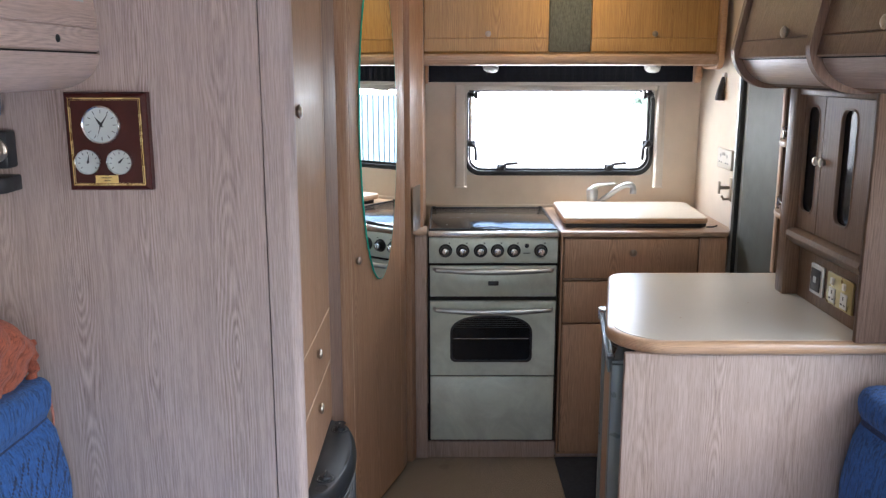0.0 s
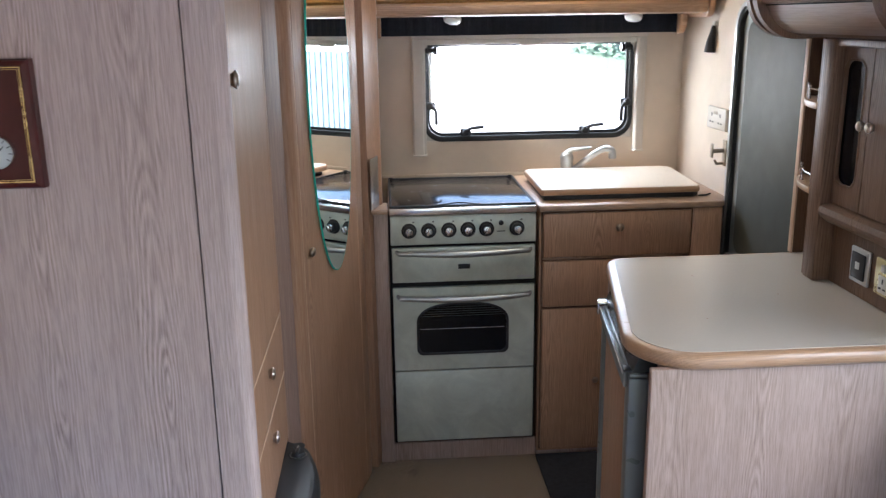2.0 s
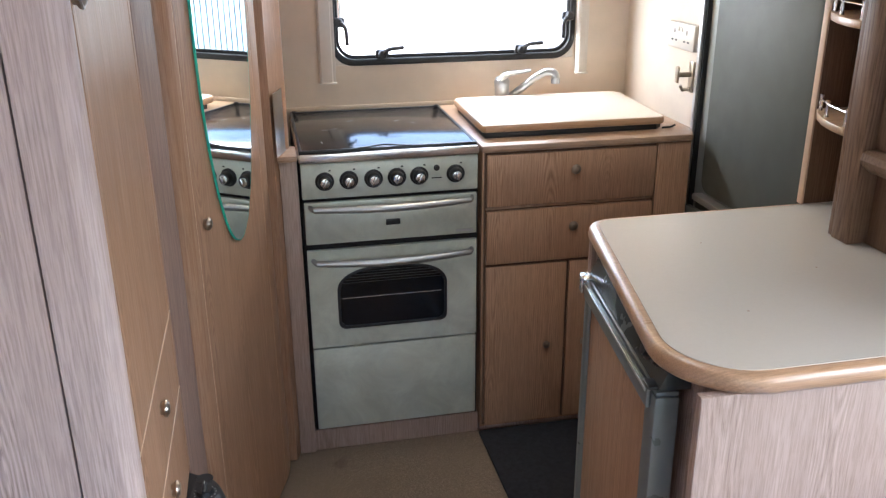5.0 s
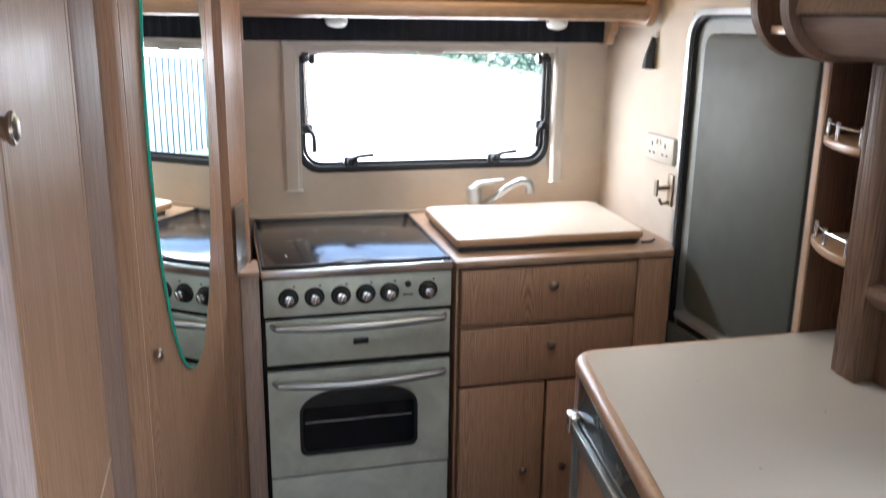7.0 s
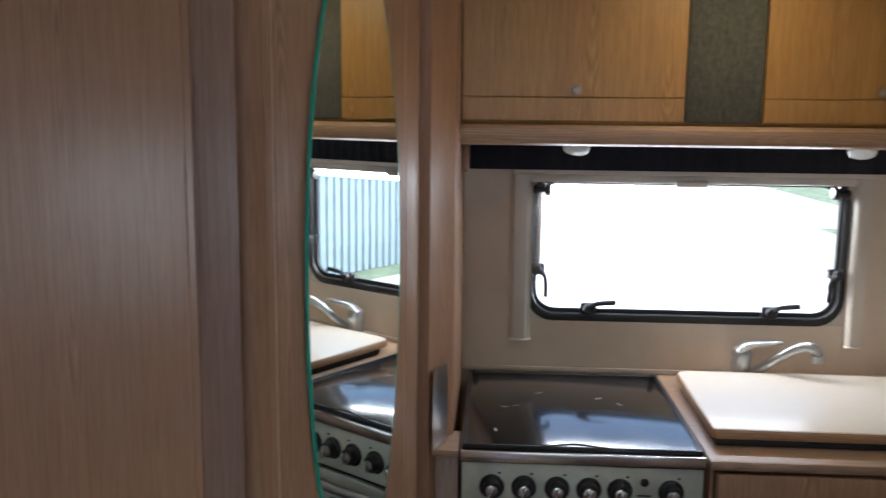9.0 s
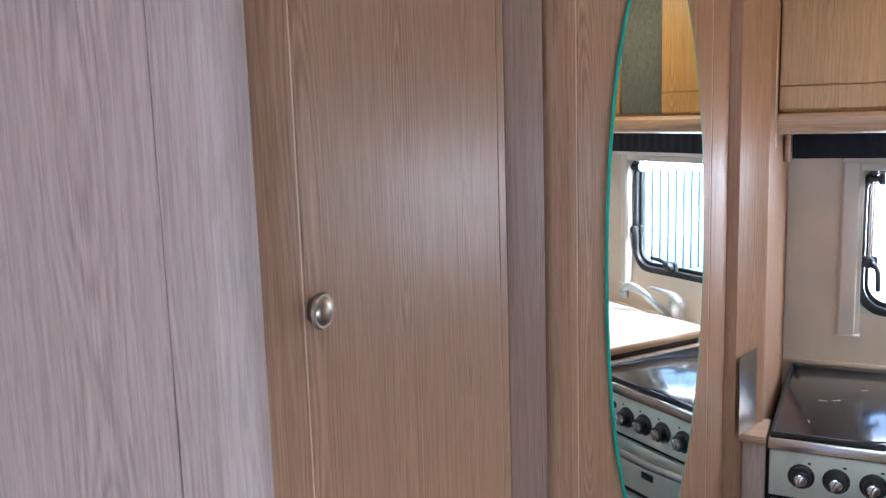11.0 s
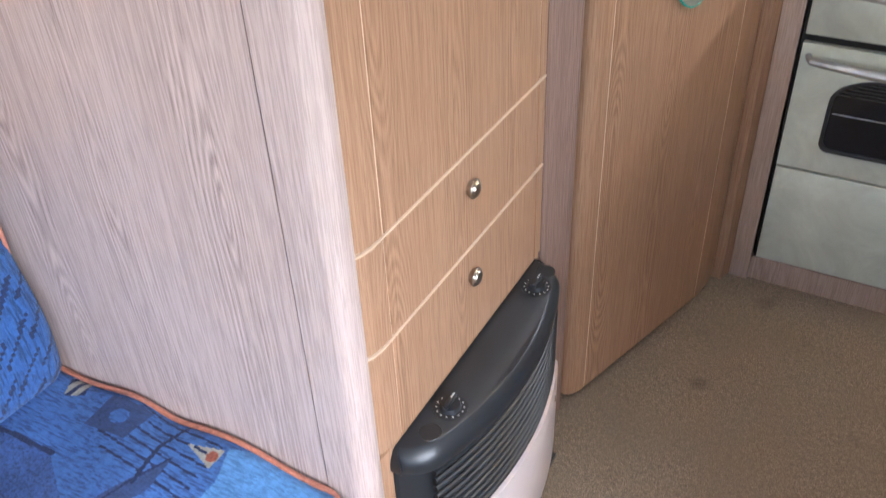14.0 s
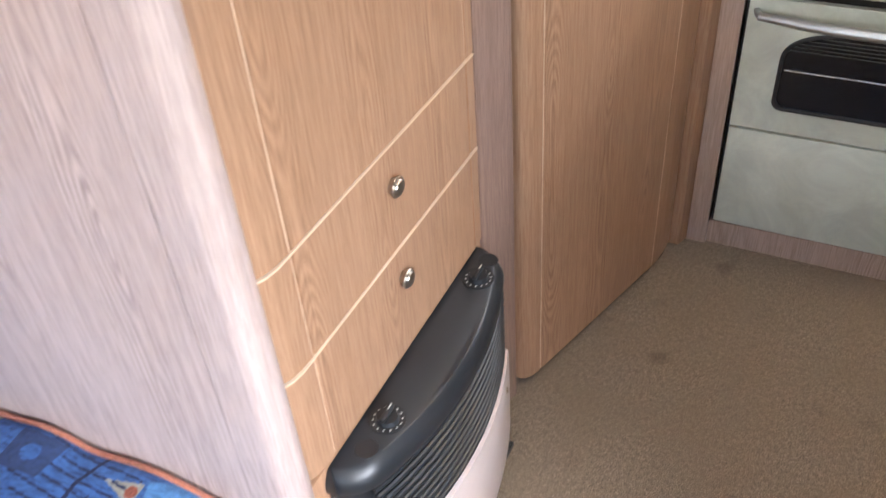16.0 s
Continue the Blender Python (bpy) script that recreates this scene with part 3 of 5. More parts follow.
# roller blind rails and cassette round the window
rails = []
for x0, x1, inner_x in ((0.045, 0.097, 0.080), (0.912, 0.950, 0.914)):
    rails.append(prism("rail", [(x0, 3.769), (x0, 3.748), (x0 + 0.006, 3.742), (x1 - 0.012, 3.742), (x1 - 0.010, 3.750), (x1, 3.750), (x1, 3.769)], 1.014, 1.448, WHITE, "z", 0.001))
    rails.append(box("rail_cap", x0 - 0.002, x1 + 0.002, 3.739, 3.769, 1.008, 1.0138, WHITE, 0.002))
rails.append(box("cassette", 0.045, 0.950, 3.728, 3.769, 1.4485, 1.476, WHITE, 0.005))
rails.append(box("blind_bar", 0.088, 0.908, 3.738, 3.750, 1.4285, 1.4478, WHITE, 0.003))
rails.append(box("pull_tab", 0.455, 0.535, 3.729, 3.7375, 1.421, 1.436, WHITE, 0.003))
thing("window_blind", (0.497, 3.769, 1.01), rails, "cream plastic roller blind cassette with side rails", "blind")

# splash line on the wall behind the hob
tagged(box("trim_splashback", -0.080, 1.099, 3.762, 3.7695, 0.921, 0.934, CREAM, 0.002), "cream upstand strip along the worktop", "trim", kind=S)


# ---- entrance door ----
def entrance_door():
    r = 0.075
    o = rrect(DY0, DY1, DZ0, DZ1, r, 8)
    frame_ring = hoop("frame", rrect(DY0 - 0.010, DY1 + 0.010, DZ0 - 0.010, DZ1 + 0.010, r + 0.008, 8), rrect(DY0 + 0.004, DY1 - 0.004, DZ0 + 0.004, DZ1 - 0.004, r - 0.004, 8), 1.090, 1.112, ALU, "x", 0.0)
    rubber = hoop("seal", rrect(DY0 + 0.005, DY1 - 0.005, DZ0 + 0.005, DZ1 - 0.005, r - 0.005, 8), rrect(DY0 + 0.013, DY1 - 0.013, DZ0 + 0.013, DZ1 - 0.013, r - 0.012, 8), 1.098, 1.128, RUBBER, "x", 0.0)
    step = hoop("rebate", rrect(DY0 + 0.0135, DY1 - 0.0135, DZ0 + 0.0135, DZ1 - 0.0135, r - 0.0125, 8), rrect(DY0 + 0.056, DY1 - 0.056, 0.745, DZ1 - 0.05, r - 0.035, 8), 1.112, 1.132, DOORTRIM, "x", 0.0)
    panel = prism("upper_panel", rrect(DY0 + 0.058, DY1 - 0.058, 0.747, DZ1 - 0.052, r - 0.037, 8), 1.104, 1.13, GREYDOOR, "x", 0.006)
    ledge = box("ledge", 1.078, 1.112, DY0 + 0.06, DY1 - 0.06, 0.722, 0.742, ALU, 0.005)
    bin_front = box("door_pocket", 1.070, 1.085, DY0 + 0.07, DY1 - 0.04, 0.50, 0.705, GREYDOOR, 0.006)
    low = box("lower_panel", 1.108, 1.126, DY0 + 0.03, DY1 - 0.03, DZ0 + 0.03, 0.72, GREYDOOR, 0.005)
    thing("door_1", (1.10, 2.95, DZ0), [frame_ring, rubber, step, panel, ledge, bin_front, low], "closed grey-green entrance door with rounded aluminium frame", "door", kind=S)
    fill = hoop("trim_door_corner", rect_like(DY0 - 0.001, DY1 + 0.001, DZ0 - 0.001, DZ1 + 0.001, 8), rrect(DY0 - 0.0005, DY1 + 0.0005, DZ0 - 0.0005, DZ1 + 0.0005, r, 8), 1.102, 1.148, CREAM, "x")
    tagged(fill, "cream rounded corners of the door opening", "trim", kind=S)
    tagged(boxes("backdrop_door", [(1.151, 1.16, DY0 - 0.05, DY1 + 0.05, 0.05, 1.6)], GREYDOOR), "grey outer skin of the door", "door", kind=S)


entrance_door()


# ---- cooker ----
def cooker():
    x0, x1, y = -0.058, 0.428, 3.192
    parts = [box("body", x0 - 0.004, x1 + 0.004, y + 0.012, 3.735, 0.072, 0.896, GAP, 0.002)]
    parts.append(box("hob_rim", x0 - 0.004, x1 + 0.004, y - 0.004, 3.738, 0.8965, 0.919, CHROME, 0.005))
    front_lip = box("front_trim", x0 - 0.002, x1 + 0.002, y - 0.010, y - 0.0045, 0.899, 0.924, CHROME, 0.0025)
    parts.append(front_lip)
    parts.append(box("glass_lid", x0 + 0.002, x1 - 0.002, y + 0.018, 3.722, 0.9215, 0.9265, HOBGLASS, 0.002))
    parts.append(hoop("lid_frame", [(x0 - 0.001, y + 0.015), (x1 + 0.001, y + 0.015), (x1 + 0.001, 3.727), (x0 - 0.001, 3.727)], [(x0 + 0.007, y + 0.021), (x1 - 0.007, y + 0.021), (x1 - 0.007, 3.716), (x0 + 0.007, 3.716)], 0.9195, 0.9285, BLACK, "z", 0.001))
    for hx in (-0.046, 0.416):
        parts.append(lathe("hinge", [(0.008, 0.0), (0.008, 0.004), (0, 0.005)], Matrix.Translation((hx, 3.712, 0.9288)), BLACK, 14))
    for mx, my, turn in ((0.030, 3.452, 10), (0.058, 3.462, -25), (0.115, 3.560, -30), (0.255, 3.530, -35), (0.300, 3.490, 60), (0.010, 3.300, 80)):
        parts.append(box("mark", -0.009, 0.009, -0.0012, 0.0012, 0.9266, 0.9270, DIAL, 0.0))
        parts[-1].matrix_world = pose(mx, my, 0, 0, 0, -turn) @ parts[-1].matrix_world
    fold = [(0.10 + 0.012 * i, y + 0.014 - 0.0, 0.929 + 0.006 * math.sin(math.pi * i / 12) ** 2) for i in range(13)]
    parts.append(tube("lid_lift", fold, 0.0024, BLACK, 8))
    parts.append(box("control_panel", x0, x1, y - 0.002, y + 0.011, 0.798, 0.8962, STEEL, 0.003))
    m = facing((0, y - 0.002, 0), (1, 0))
    for u in (0.004, 0.069, 0.136, 0.200, 0.262, 0.364):
        dial = lathe("dial", [(0.0255, 0.0), (0.0255, 0.004), (0.023, 0.007), (0.0195, 0.008), (0.0185, 0.020), (0.0165, 0.023), (0, 0.0235)], out_of(m, u, 0.847), BLACK, 24)
        grip = box("grip", -0.0042, 0.0042, y - 0.037, y - 0.0258, -0.0125, 0.0125, CHROME, 0.003)
        grip.matrix_world = Matrix.Translation((u, 0, 0.847)) @ Matrix.Rotation(radians(24 if u < 0.3 else -12), 4, "Y")
        cap = lathe("cap", [(0.0125, 0.0225), (0.0120, 0.0252), (0.0095, 0.0258), (0.0085, 0.0246), (0.005, 0.0250), (0.0, 0.0262)], out_of(m, u, 0.847), CHROME, 24)
        parts += [dial]
        sub(grip, dial, None)
        sub(cap, dial, None)
        parts.append(box("mark", u + 0.012, u + 0.018, y - 0.0028, y - 0.0021, 0.874, 0.878, INK, 0.0))
    parts.append(lathe("ignition_button", [(0.0085, 0.0), (0.0085, 0.003), (0.006, 0.004), (0.006, 0.007), (0, 0.0075)], out_of(m, 0.311, 0.866), BLACK, 16))
    parts.append(box("mark", 0.297, 0.325, y - 0.0028, y - 0.0021, 0.836, 0.839, INK, 0.0))

    def bar(z0, sag):
        pts = [(-0.040, y + 0.002, z0), (-0.034, y - 0.020, z0)] + [(-0.03 + 0.43 * i / 12, y - 0.028 - 0.012 * math.sin(math.pi * i / 12), z0 - sag * math.sin(math.pi * i / 12)) for i in range(13)] + [(0.406, y - 0.020, z0), (0.412, y + 0.002, z0)]
        return tube("handle", pts, [0.007] * 2 + [0.0085 + 0.003 * math.sin(math.pi * i / 12) for i in range(13)] + [0.007] * 2, SATIN, 12)

    grill = box("grill_door", x0 + 0.003, x1 - 0.003, y - 0.004, y + 0.011, 0.668, 0.788, STEEL, 0.003)
    oven = hoop("oven_door", rect_like(x0 + 0.003, x1 - 0.003, 0.352, 0.649, 10), oven_arch(10), y - 0.004, y + 0.011, STEEL, "y", 0.0)
    glass_pane = prism("window", oven_arch(10, 0.001), y - 0.001, y + 0.006, OVENGLASS, "y")
    surround = hoop("window_seal", oven_arch(10, -0.004), oven_arch(10, 0.004), y - 0.0065, y - 0.001, BLACK, "y", 0.001)
    drawer = box("drawer_front", x0 + 0.003, x1 - 0.003, y - 0.004, y + 0.011, 0.082, 0.346, STEEL, 0.003)
    parts += [grill, oven, drawer]
    sub(bar(0.776, 0.004), grill, None)
    sub(box("badge", 0.166, 0.206, y - 0.0075, y - 0.0045, 0.712, 0.729, BLACK, 0.002), grill, None)
    sub(box("label_plate", 0.365, 0.415, y - 0.0058, y - 0.0042, 0.676, 0.683, ALU, 0.0), grill, None)
    sub(bar(0.621, 0.006), oven, None)
    sub(glass_pane, oven, None)
    sub(surround, oven, None)
    sub(tube("rack", [(0.035, y - 0.003, 0.500), (0.322, y - 0.003, 0.500)], 0.0013, CHROME, 6), oven, None)
    for k in range(6):
        sub(tube("rack_wire", [(0.058 + 0.048 * k, y - 0.003, 0.497), (0.058 + 0.048 * k, y - 0.003, 0.505)], 0.0012, CHROME, 6), oven, None)
    for k in range(5):
        w = 0.10 + 0.02 * k
        sub(tube("vent_slot", [(0.18 - w, y - 0.003, 0.578 - 0.008 * k), (0.18 + w, y - 0.003, 0.578 - 0.008 * k)], 0.0009, GREYDOOR, 6), oven, None)
    return thing("cooker", (0.185, 3.46, 0.072), parts, "brushed steel gas cooker with black knobs and smoked glass lid", "cooker")


def oven_arch(n, inset=0.0):
    """Outline of the oven window, arched at the top, with 4 runs of n + 1 points."""
    x0, x1, z0, zs, zt = 0.026 + inset, 0.334 - inset, 0.410 + inset, 0.535 - inset * 0.5, 0.590 - inset
    r = 0.022
    br, bl = arc(x1 - r, z0 + r, r, -90, 0, n), arc(x0 + r, z0 + r, r, 180, 270, n)
    mid = (x0 + x1) / 2
    turn = [math.pi / 2 * i / n for i in range(n + 1)]
    tr = [(mid + (x1 - mid) * max(0.0, math.cos(a)) ** 0.72, zs - 0.012 + (zt - zs + 0.012) * math.sin(a) ** 0.95) for a in turn]
    tl = [(2 * mid - x, z) for x, z in reversed(tr)]
    return br + tr + tl + bl


cooker()
tagged(box("trim_cooker_side", -0.112, -0.066, 3.196, 3.215, 0.0, 0.904, LIMED_WARM, 0.002), "narrow limed oak filler beside the cooker", "trim", kind=S)
tagged(box("trim_cooker_side_top", -0.118, -0.0645, 3.186, 3.30, 0.905, 0.922, OAK_X, 0.004), "narrow oak worktop end beside the cooker", "trim", kind=S)
tagged(box("trim_plinth", -0.112, 0.438, 3.205, 3.225, 0.0, 0.068, LIMED_WARM, 0.002), "limed oak plinth under the cooker", "trim", kind=S)
BD = facing((-0.305, 2.585, 0), (0.185, 0.58))
plate = prism("heat_shield", [(0.610, -0.004), (0.690, -0.004), (0.712, 0.006), (0.712, 0.008), (0.690, -0.0025), (0.610, -0.0025)], 0.925, 1.092, KNOBMETAL, "z", 0.0, BD)
tagged(plate, "brushed metal heat shield on the wall end", "heat shield")


# ---- kitchen unit with drawers ----
def kitchen_unit():
    y, x0, x1 = 3.192, 0.442, 1.063
    m = facing((0, y, 0), (1, 0))
    parts = [box("carcass", x0, x1, y + 0.004, 3.765, 0.02, 0.900, OAK_UNIT, 0.001)]
    parts.append(box("front_gap", 0.447, 0.9585, y + 0.0012, y + 0.0038, 0.028, 0.8985, LOCKER, 0.0))
    wt = prism("worktop", [(0.436, 3.176), (1.064, 3.176), (1.0985, 3.262), (1.0985, 3.765), (0.436, 3.765)], 0.9005, 0.921, OAK_X, "z", 0.006)
    parts.append(wt)
    for nm, a, b, c, d in (("drawer", 0.452, 0.955, 0.742, 0.893), ("drawer", 0.452, 0.955, 0.567, 0.729)):
        dr = box(nm, a, b, y - 0.014, y + 0.0008, c, d, OAK_UNIT, 0.004)
        parts.append(dr)
        sub(knob(facing((0, y - 0.014, 0), (1, 0)), 0.709, (c + d) / 2 + 0.024, 0.014), dr, None)
    parts.append(box("rail", 0.452, 0.955, y - 0.004, y + 0.001, 0.732, 0.739, OAK_X, 0.001))
    for a, b, ku in ((0.452, 0.698, 0.641), (0.706, 0.955, 0.760)):
        dr = box("door", a, b, y - 0.014, y + 0.0008, 0.035, 0.560, OAK_UNIT, 0.004)
        parts.append(dr)
        sub(knob(facing((0, y - 0.014, 0), (1, 0)), ku, 0.296, 0.011), dr, None)
    parts.append(box("side_filler", 0.960, 1.063, y - 0.008, y + 0.0035, 0.02, 0.898, OAK_UNIT, 0.002))
    return thing("kitchen_unit", (0.75, 3.46, 0.0), parts, "oak kitchen unit with two drawers and cupboard doors", "kitchen unit")


kitchen_unit()
tagged(box("trim_plinth_unit", 0.442, 1.063, 3.206, 3.24, 0.0, 0.0195, LIMED, 0.001), "oak plinth under the kitchen unit", "trim", kind=S)

# ---- sink lid and tap ----
lid_top = prism("board", [(0.458, 3.262), (0.466, 3.254), (0.995, 3.250)] + arc(0.985, 3.275, 0.024, -80, 0, 5) + arc(0.988, 3.630, 0.040, 0, 85, 6) + arc(0.500, 3.640, 0.035, 90, 180, 6), 0.9395, 0.960, LIDTOP, "z", 0.004)
lid_seal = prism("seal", [(0.466, 3.262), (0.985, 3.258), (1.010, 3.285), (1.012, 3.625), (0.985, 3.66), (0.500, 3.664), (0.472, 3.63)], 0.9215, 0.9383, RUBBER, "z", 0.002)
lid_edge = rim("edge", [(0.4565, 3.264), (0.466, 3.2525), (0.990, 3.2485)] + arc(0.985, 3.274, 0.0255, -75, 0, 5) + arc(0.988, 3.630, 0.0415, 0, 85, 6) + arc(0.500, 3.640, 0.0365, 90, 180, 6), [(0.0, 0.9400), (-0.0015, 0.944), (-0.0015, 0.953), (0.0005, 0.9575), (0.003, 0.9602), (0.0045, 0.9603), (0.0045, 0.9390), (0.002, 0.9388)], LIP)
thing("sink_lid", (0.74, 3.45, 0.9215), [lid_top, lid_seal, lid_edge], "beige sink cover board with rounded corners", "sink lid")
tube_lid = tagged(tube("lid_stay_hook", [(1.005, 3.262, 0.9245), (1.030, 3.258, 0.9255), (1.046, 3.262, 0.930)], 0.003, BLACK, 8), "small black hook beside the sink cover", "hook")


def tap():
    x, y, z = 0.640, 3.712, 0.9215
    base = lathe("base", [(0.027, 0), (0.027, 0.006), (0.022, 0.012), (0.024, 0.06), (0.026, 0.078), (0.020, 0.092), (0, 0.092)], Matrix.Translation((x, y, z)), SATIN, 24)
    lever = tube("lever", smooth_path([(x - 0.004, y, z + 0.082), (x + 0.012, y - 0.008, z + 0.100), (x + 0.045, y - 0.018, z + 0.108), (x + 0.090, y - 0.028, z + 0.114)], 5), [0.024, 0.023, 0.022, 0.021, 0.020, 0.018, 0.017, 0.015, 0.014, 0.013, 0.012, 0.011, 0.010, 0.010, 0.009, 0.007], SATIN, 14, flat=0.6)
    spout = tube("spout", smooth_path([(x + 0.014, y, z + 0.016), (x + 0.055, y - 0.022, z + 0.052), (x + 0.100, y - 0.045, z + 0.094), (x + 0.135, y - 0.062, z + 0.114), (x + 0.158, y - 0.074, z + 0.108), (x + 0.160, y - 0.076, z + 0.084)], 5), 0.0125, SATIN, 14)
    nozzle = lathe("nozzle", [(0.0145, 0), (0.0145, 0.018), (0.011, 0.020)], Matrix.Translation((x + 0.160, y - 0.076, z + 0.078)), SATIN, 18)
    thing("tap", (x, y, z), [base, lever, spout, nozzle], "chrome single-lever kitchen mixer tap", "tap")


tap()


# ---- overhead locker over the window ----
def overhead():
    y, x0, x1 = 3.42, -0.0795, 1.052
    parts = [box("carcass", x0, x1, y + 0.018, 3.768, 1.545, 1.905, OAK_GOLD, 0.001)]
    parts.append(prism("bottom_rail", [(3.404, 1.545), (3.404, 1.566), (3.412, 1.575), (3.437, 1.575), (3.437, 1.545), (3.52, 1.5445), (3.52, 1.532), (3.425, 1.530), (3.410, 1.535)], x0, x1, OAK_X, "x", 0.0))
    m = facing((0, y, 0), (1, 0))
    for a, b, k in ((x0 + 0.003, 0.400, 0.168), (0.567, 1.050, 0.808)):
        prof = [(y + 0.018, 1.580), (y + 0.004, 1.580), (y, 1.585), (y, 1.6322), (y + 0.0028, 1.634), (y, 1.6358), (y, 1.868), (y + 0.0028, 1.8698), (y, 1.8716), (y, 1.891), (y + 0.004, 1.896), (y + 0.018, 1.896)]
        d = prism("door", prof, a, b, OAK_GOLD, "x")
        parts.append(d)
        sub(knob(m, k, 1.650, 0.011), d, None)
    parts.append(box("fabric_panel", 0.403, 0.564, y + 0.003, y + 0.018, 1.582, 1.895, CHARCOAL, 0.005))
    parts.append(box("top_gap", x0, x1, y + 0.03, y + 0.06, 1.9055, 1.934, GAP, 0.0))
    for hx in (0.02, 0.33, 0.63, 0.98):
        parts.append(box("hinge", hx, hx + 0.055, y - 0.003, y + 0.010, 1.8985, 1.903, KNOBMETAL, 0.001))
    parts.append(box("top_rail", x0, x1, y + 0.006, y + 0.029, 1.8975, 1.916, OAK_GOLD, 0.003))
    end = [(3.768, 1.930), (3.768, 1.462), (3.735, 1.456)] + [(3.700, 1.460), (3.672, 1.480), (3.664, 1.505), (3.640, 1.518), (3.47, 1.515)] + arc(3.445, 1.565, 0.050, -90, -180, 8) + [(3.393, 1.60), (3.398, 1.930)]
    parts.append(prism("end_panel", end, 1.053, 1.078, LIP, "x", 0.006))
    parts.append(box("bracket", -0.0795, -0.066, 3.60, 3.66, 1.458, 1.5295, LIP, 0.004))
    parts.append(prism("bracket", [(3.60, 1.529), (3.60, 1.500), (3.618, 1.488), (3.622, 1.470), (3.634, 1.460), (3.66, 1.458), (3.66, 1.529)], 1.030, 1.0525, LIP, "x", 0.003))
    parts.append(box("side_trim", -0.090, -0.0800, 3.392, 3.42, 1.50, 1.930, LIP, 0.003))
    return thing("overhead_locker", (0.49, 3.6, 1.53), parts, "golden oak overhead locker with lamp warmth in its colour and two lift-up doors", "overhead locker")


overhead()
bm = bmesh.new()
N = 220
rows = []
for i in range(N + 1):
    x = -0.0655 + (1.052 + 0.0655) * i / N
    w = 0.0012 * math.sin(i * 0.9) + 0.0008 * math.sin(i * 2.3)
    rows.append([bm.verts.new((x, 3.655 + d + w, z)) for d, z in ((0, 1.531), (0, 1.464), (0.012, 1.464), (0.012, 1.531))])
for a, b in zip(rows, rows[1:]):
    for j in range(4):
        bm.faces.new((a[j], a[(j + 1) % 4], b[(j + 1) % 4], b[j]))
tagged(finish("window_valance", bm, NAVY, True), "dark navy gathered fabric valance over the window", "valance")
for x in (0.186, 0.842):
    bowl = lathe("shade", [(0.010, 0.022), (0.028, 0.020), (0.033, 0.012), (0.030, 0.002), (0.0255, 0.0)], Matrix.Translation((x, 3.575, 1.5140)) @ Matrix.Rotation(radians(-28), 4, "X") @ Matrix.Rotation(radians(10), 4, "Y"), SATIN, 22)
    lens = lathe("lens", [(0.0258, 0.001), (0.017, -0.003), (0.0, -0.005)], Matrix.Translation((x, 3.575, 1.5140)) @ Matrix.Rotation(radians(-28), 4, "X") @ Matrix.Rotation(radians(10), 4, "Y"), DIAL, 22)
    thing("spot_lamp", (x, 3.575, 1.53), [bowl, lens], "small chrome spot lamp under the locker", "spot lamp", "spot lamps")

# ceiling lamp, switched on
lamp = box("diffuser", 0.345, 0.645, 3.10, 3.245, 1.904, 1.9215, LAMP, 0.012)
lamp_base = box("base", 0.325, 0.705, 3.085, 3.260, 1.922, 1.9345, WHITE, 0.004)
lamp_end = box("end_cap", 0.6465, 0.700, 3.095, 3.250, 1.906, 1.9215, WHITE, 0.008)
thing("ceiling_lamp", (0.51, 3.17, 1.935), [lamp, lamp_base, lamp_end], "lit warm-white ceiling lamp with ribbed diffuser", "ceiling lamp")


# ---- roof light over the aisle ----
ring = [(RX0 - 0.03, RY0 - 0.03), (RX1 + 0.03, RY0 - 0.03), (RX1 + 0.03, RY1 + 0.03), (RX0 - 0.03, RY1 + 0.03)]
hole = [(RX0 + 0.004, RY0 + 0.004), (RX1 - 0.004, RY0 + 0.004), (RX1 - 0.004, RY1 - 0.004), (RX0 + 0.004, RY1 - 0.004)]
roof_frame = hoop("frame", ring, hole, ZC - 0.012, ZC - 0.0005, WHITE, "z", 0.002)
dome = box("dome", RX0 - 0.04, RX1 + 0.04, RY0 - 0.04, RY1 + 0.04, ZC + 0.051, ZC + 0.11, WHITE, 0.02)
thing("roof_light", (0.48, 2.60, ZC), [roof_frame, dome], "cream framed roof light with an opal dome", "roof light")


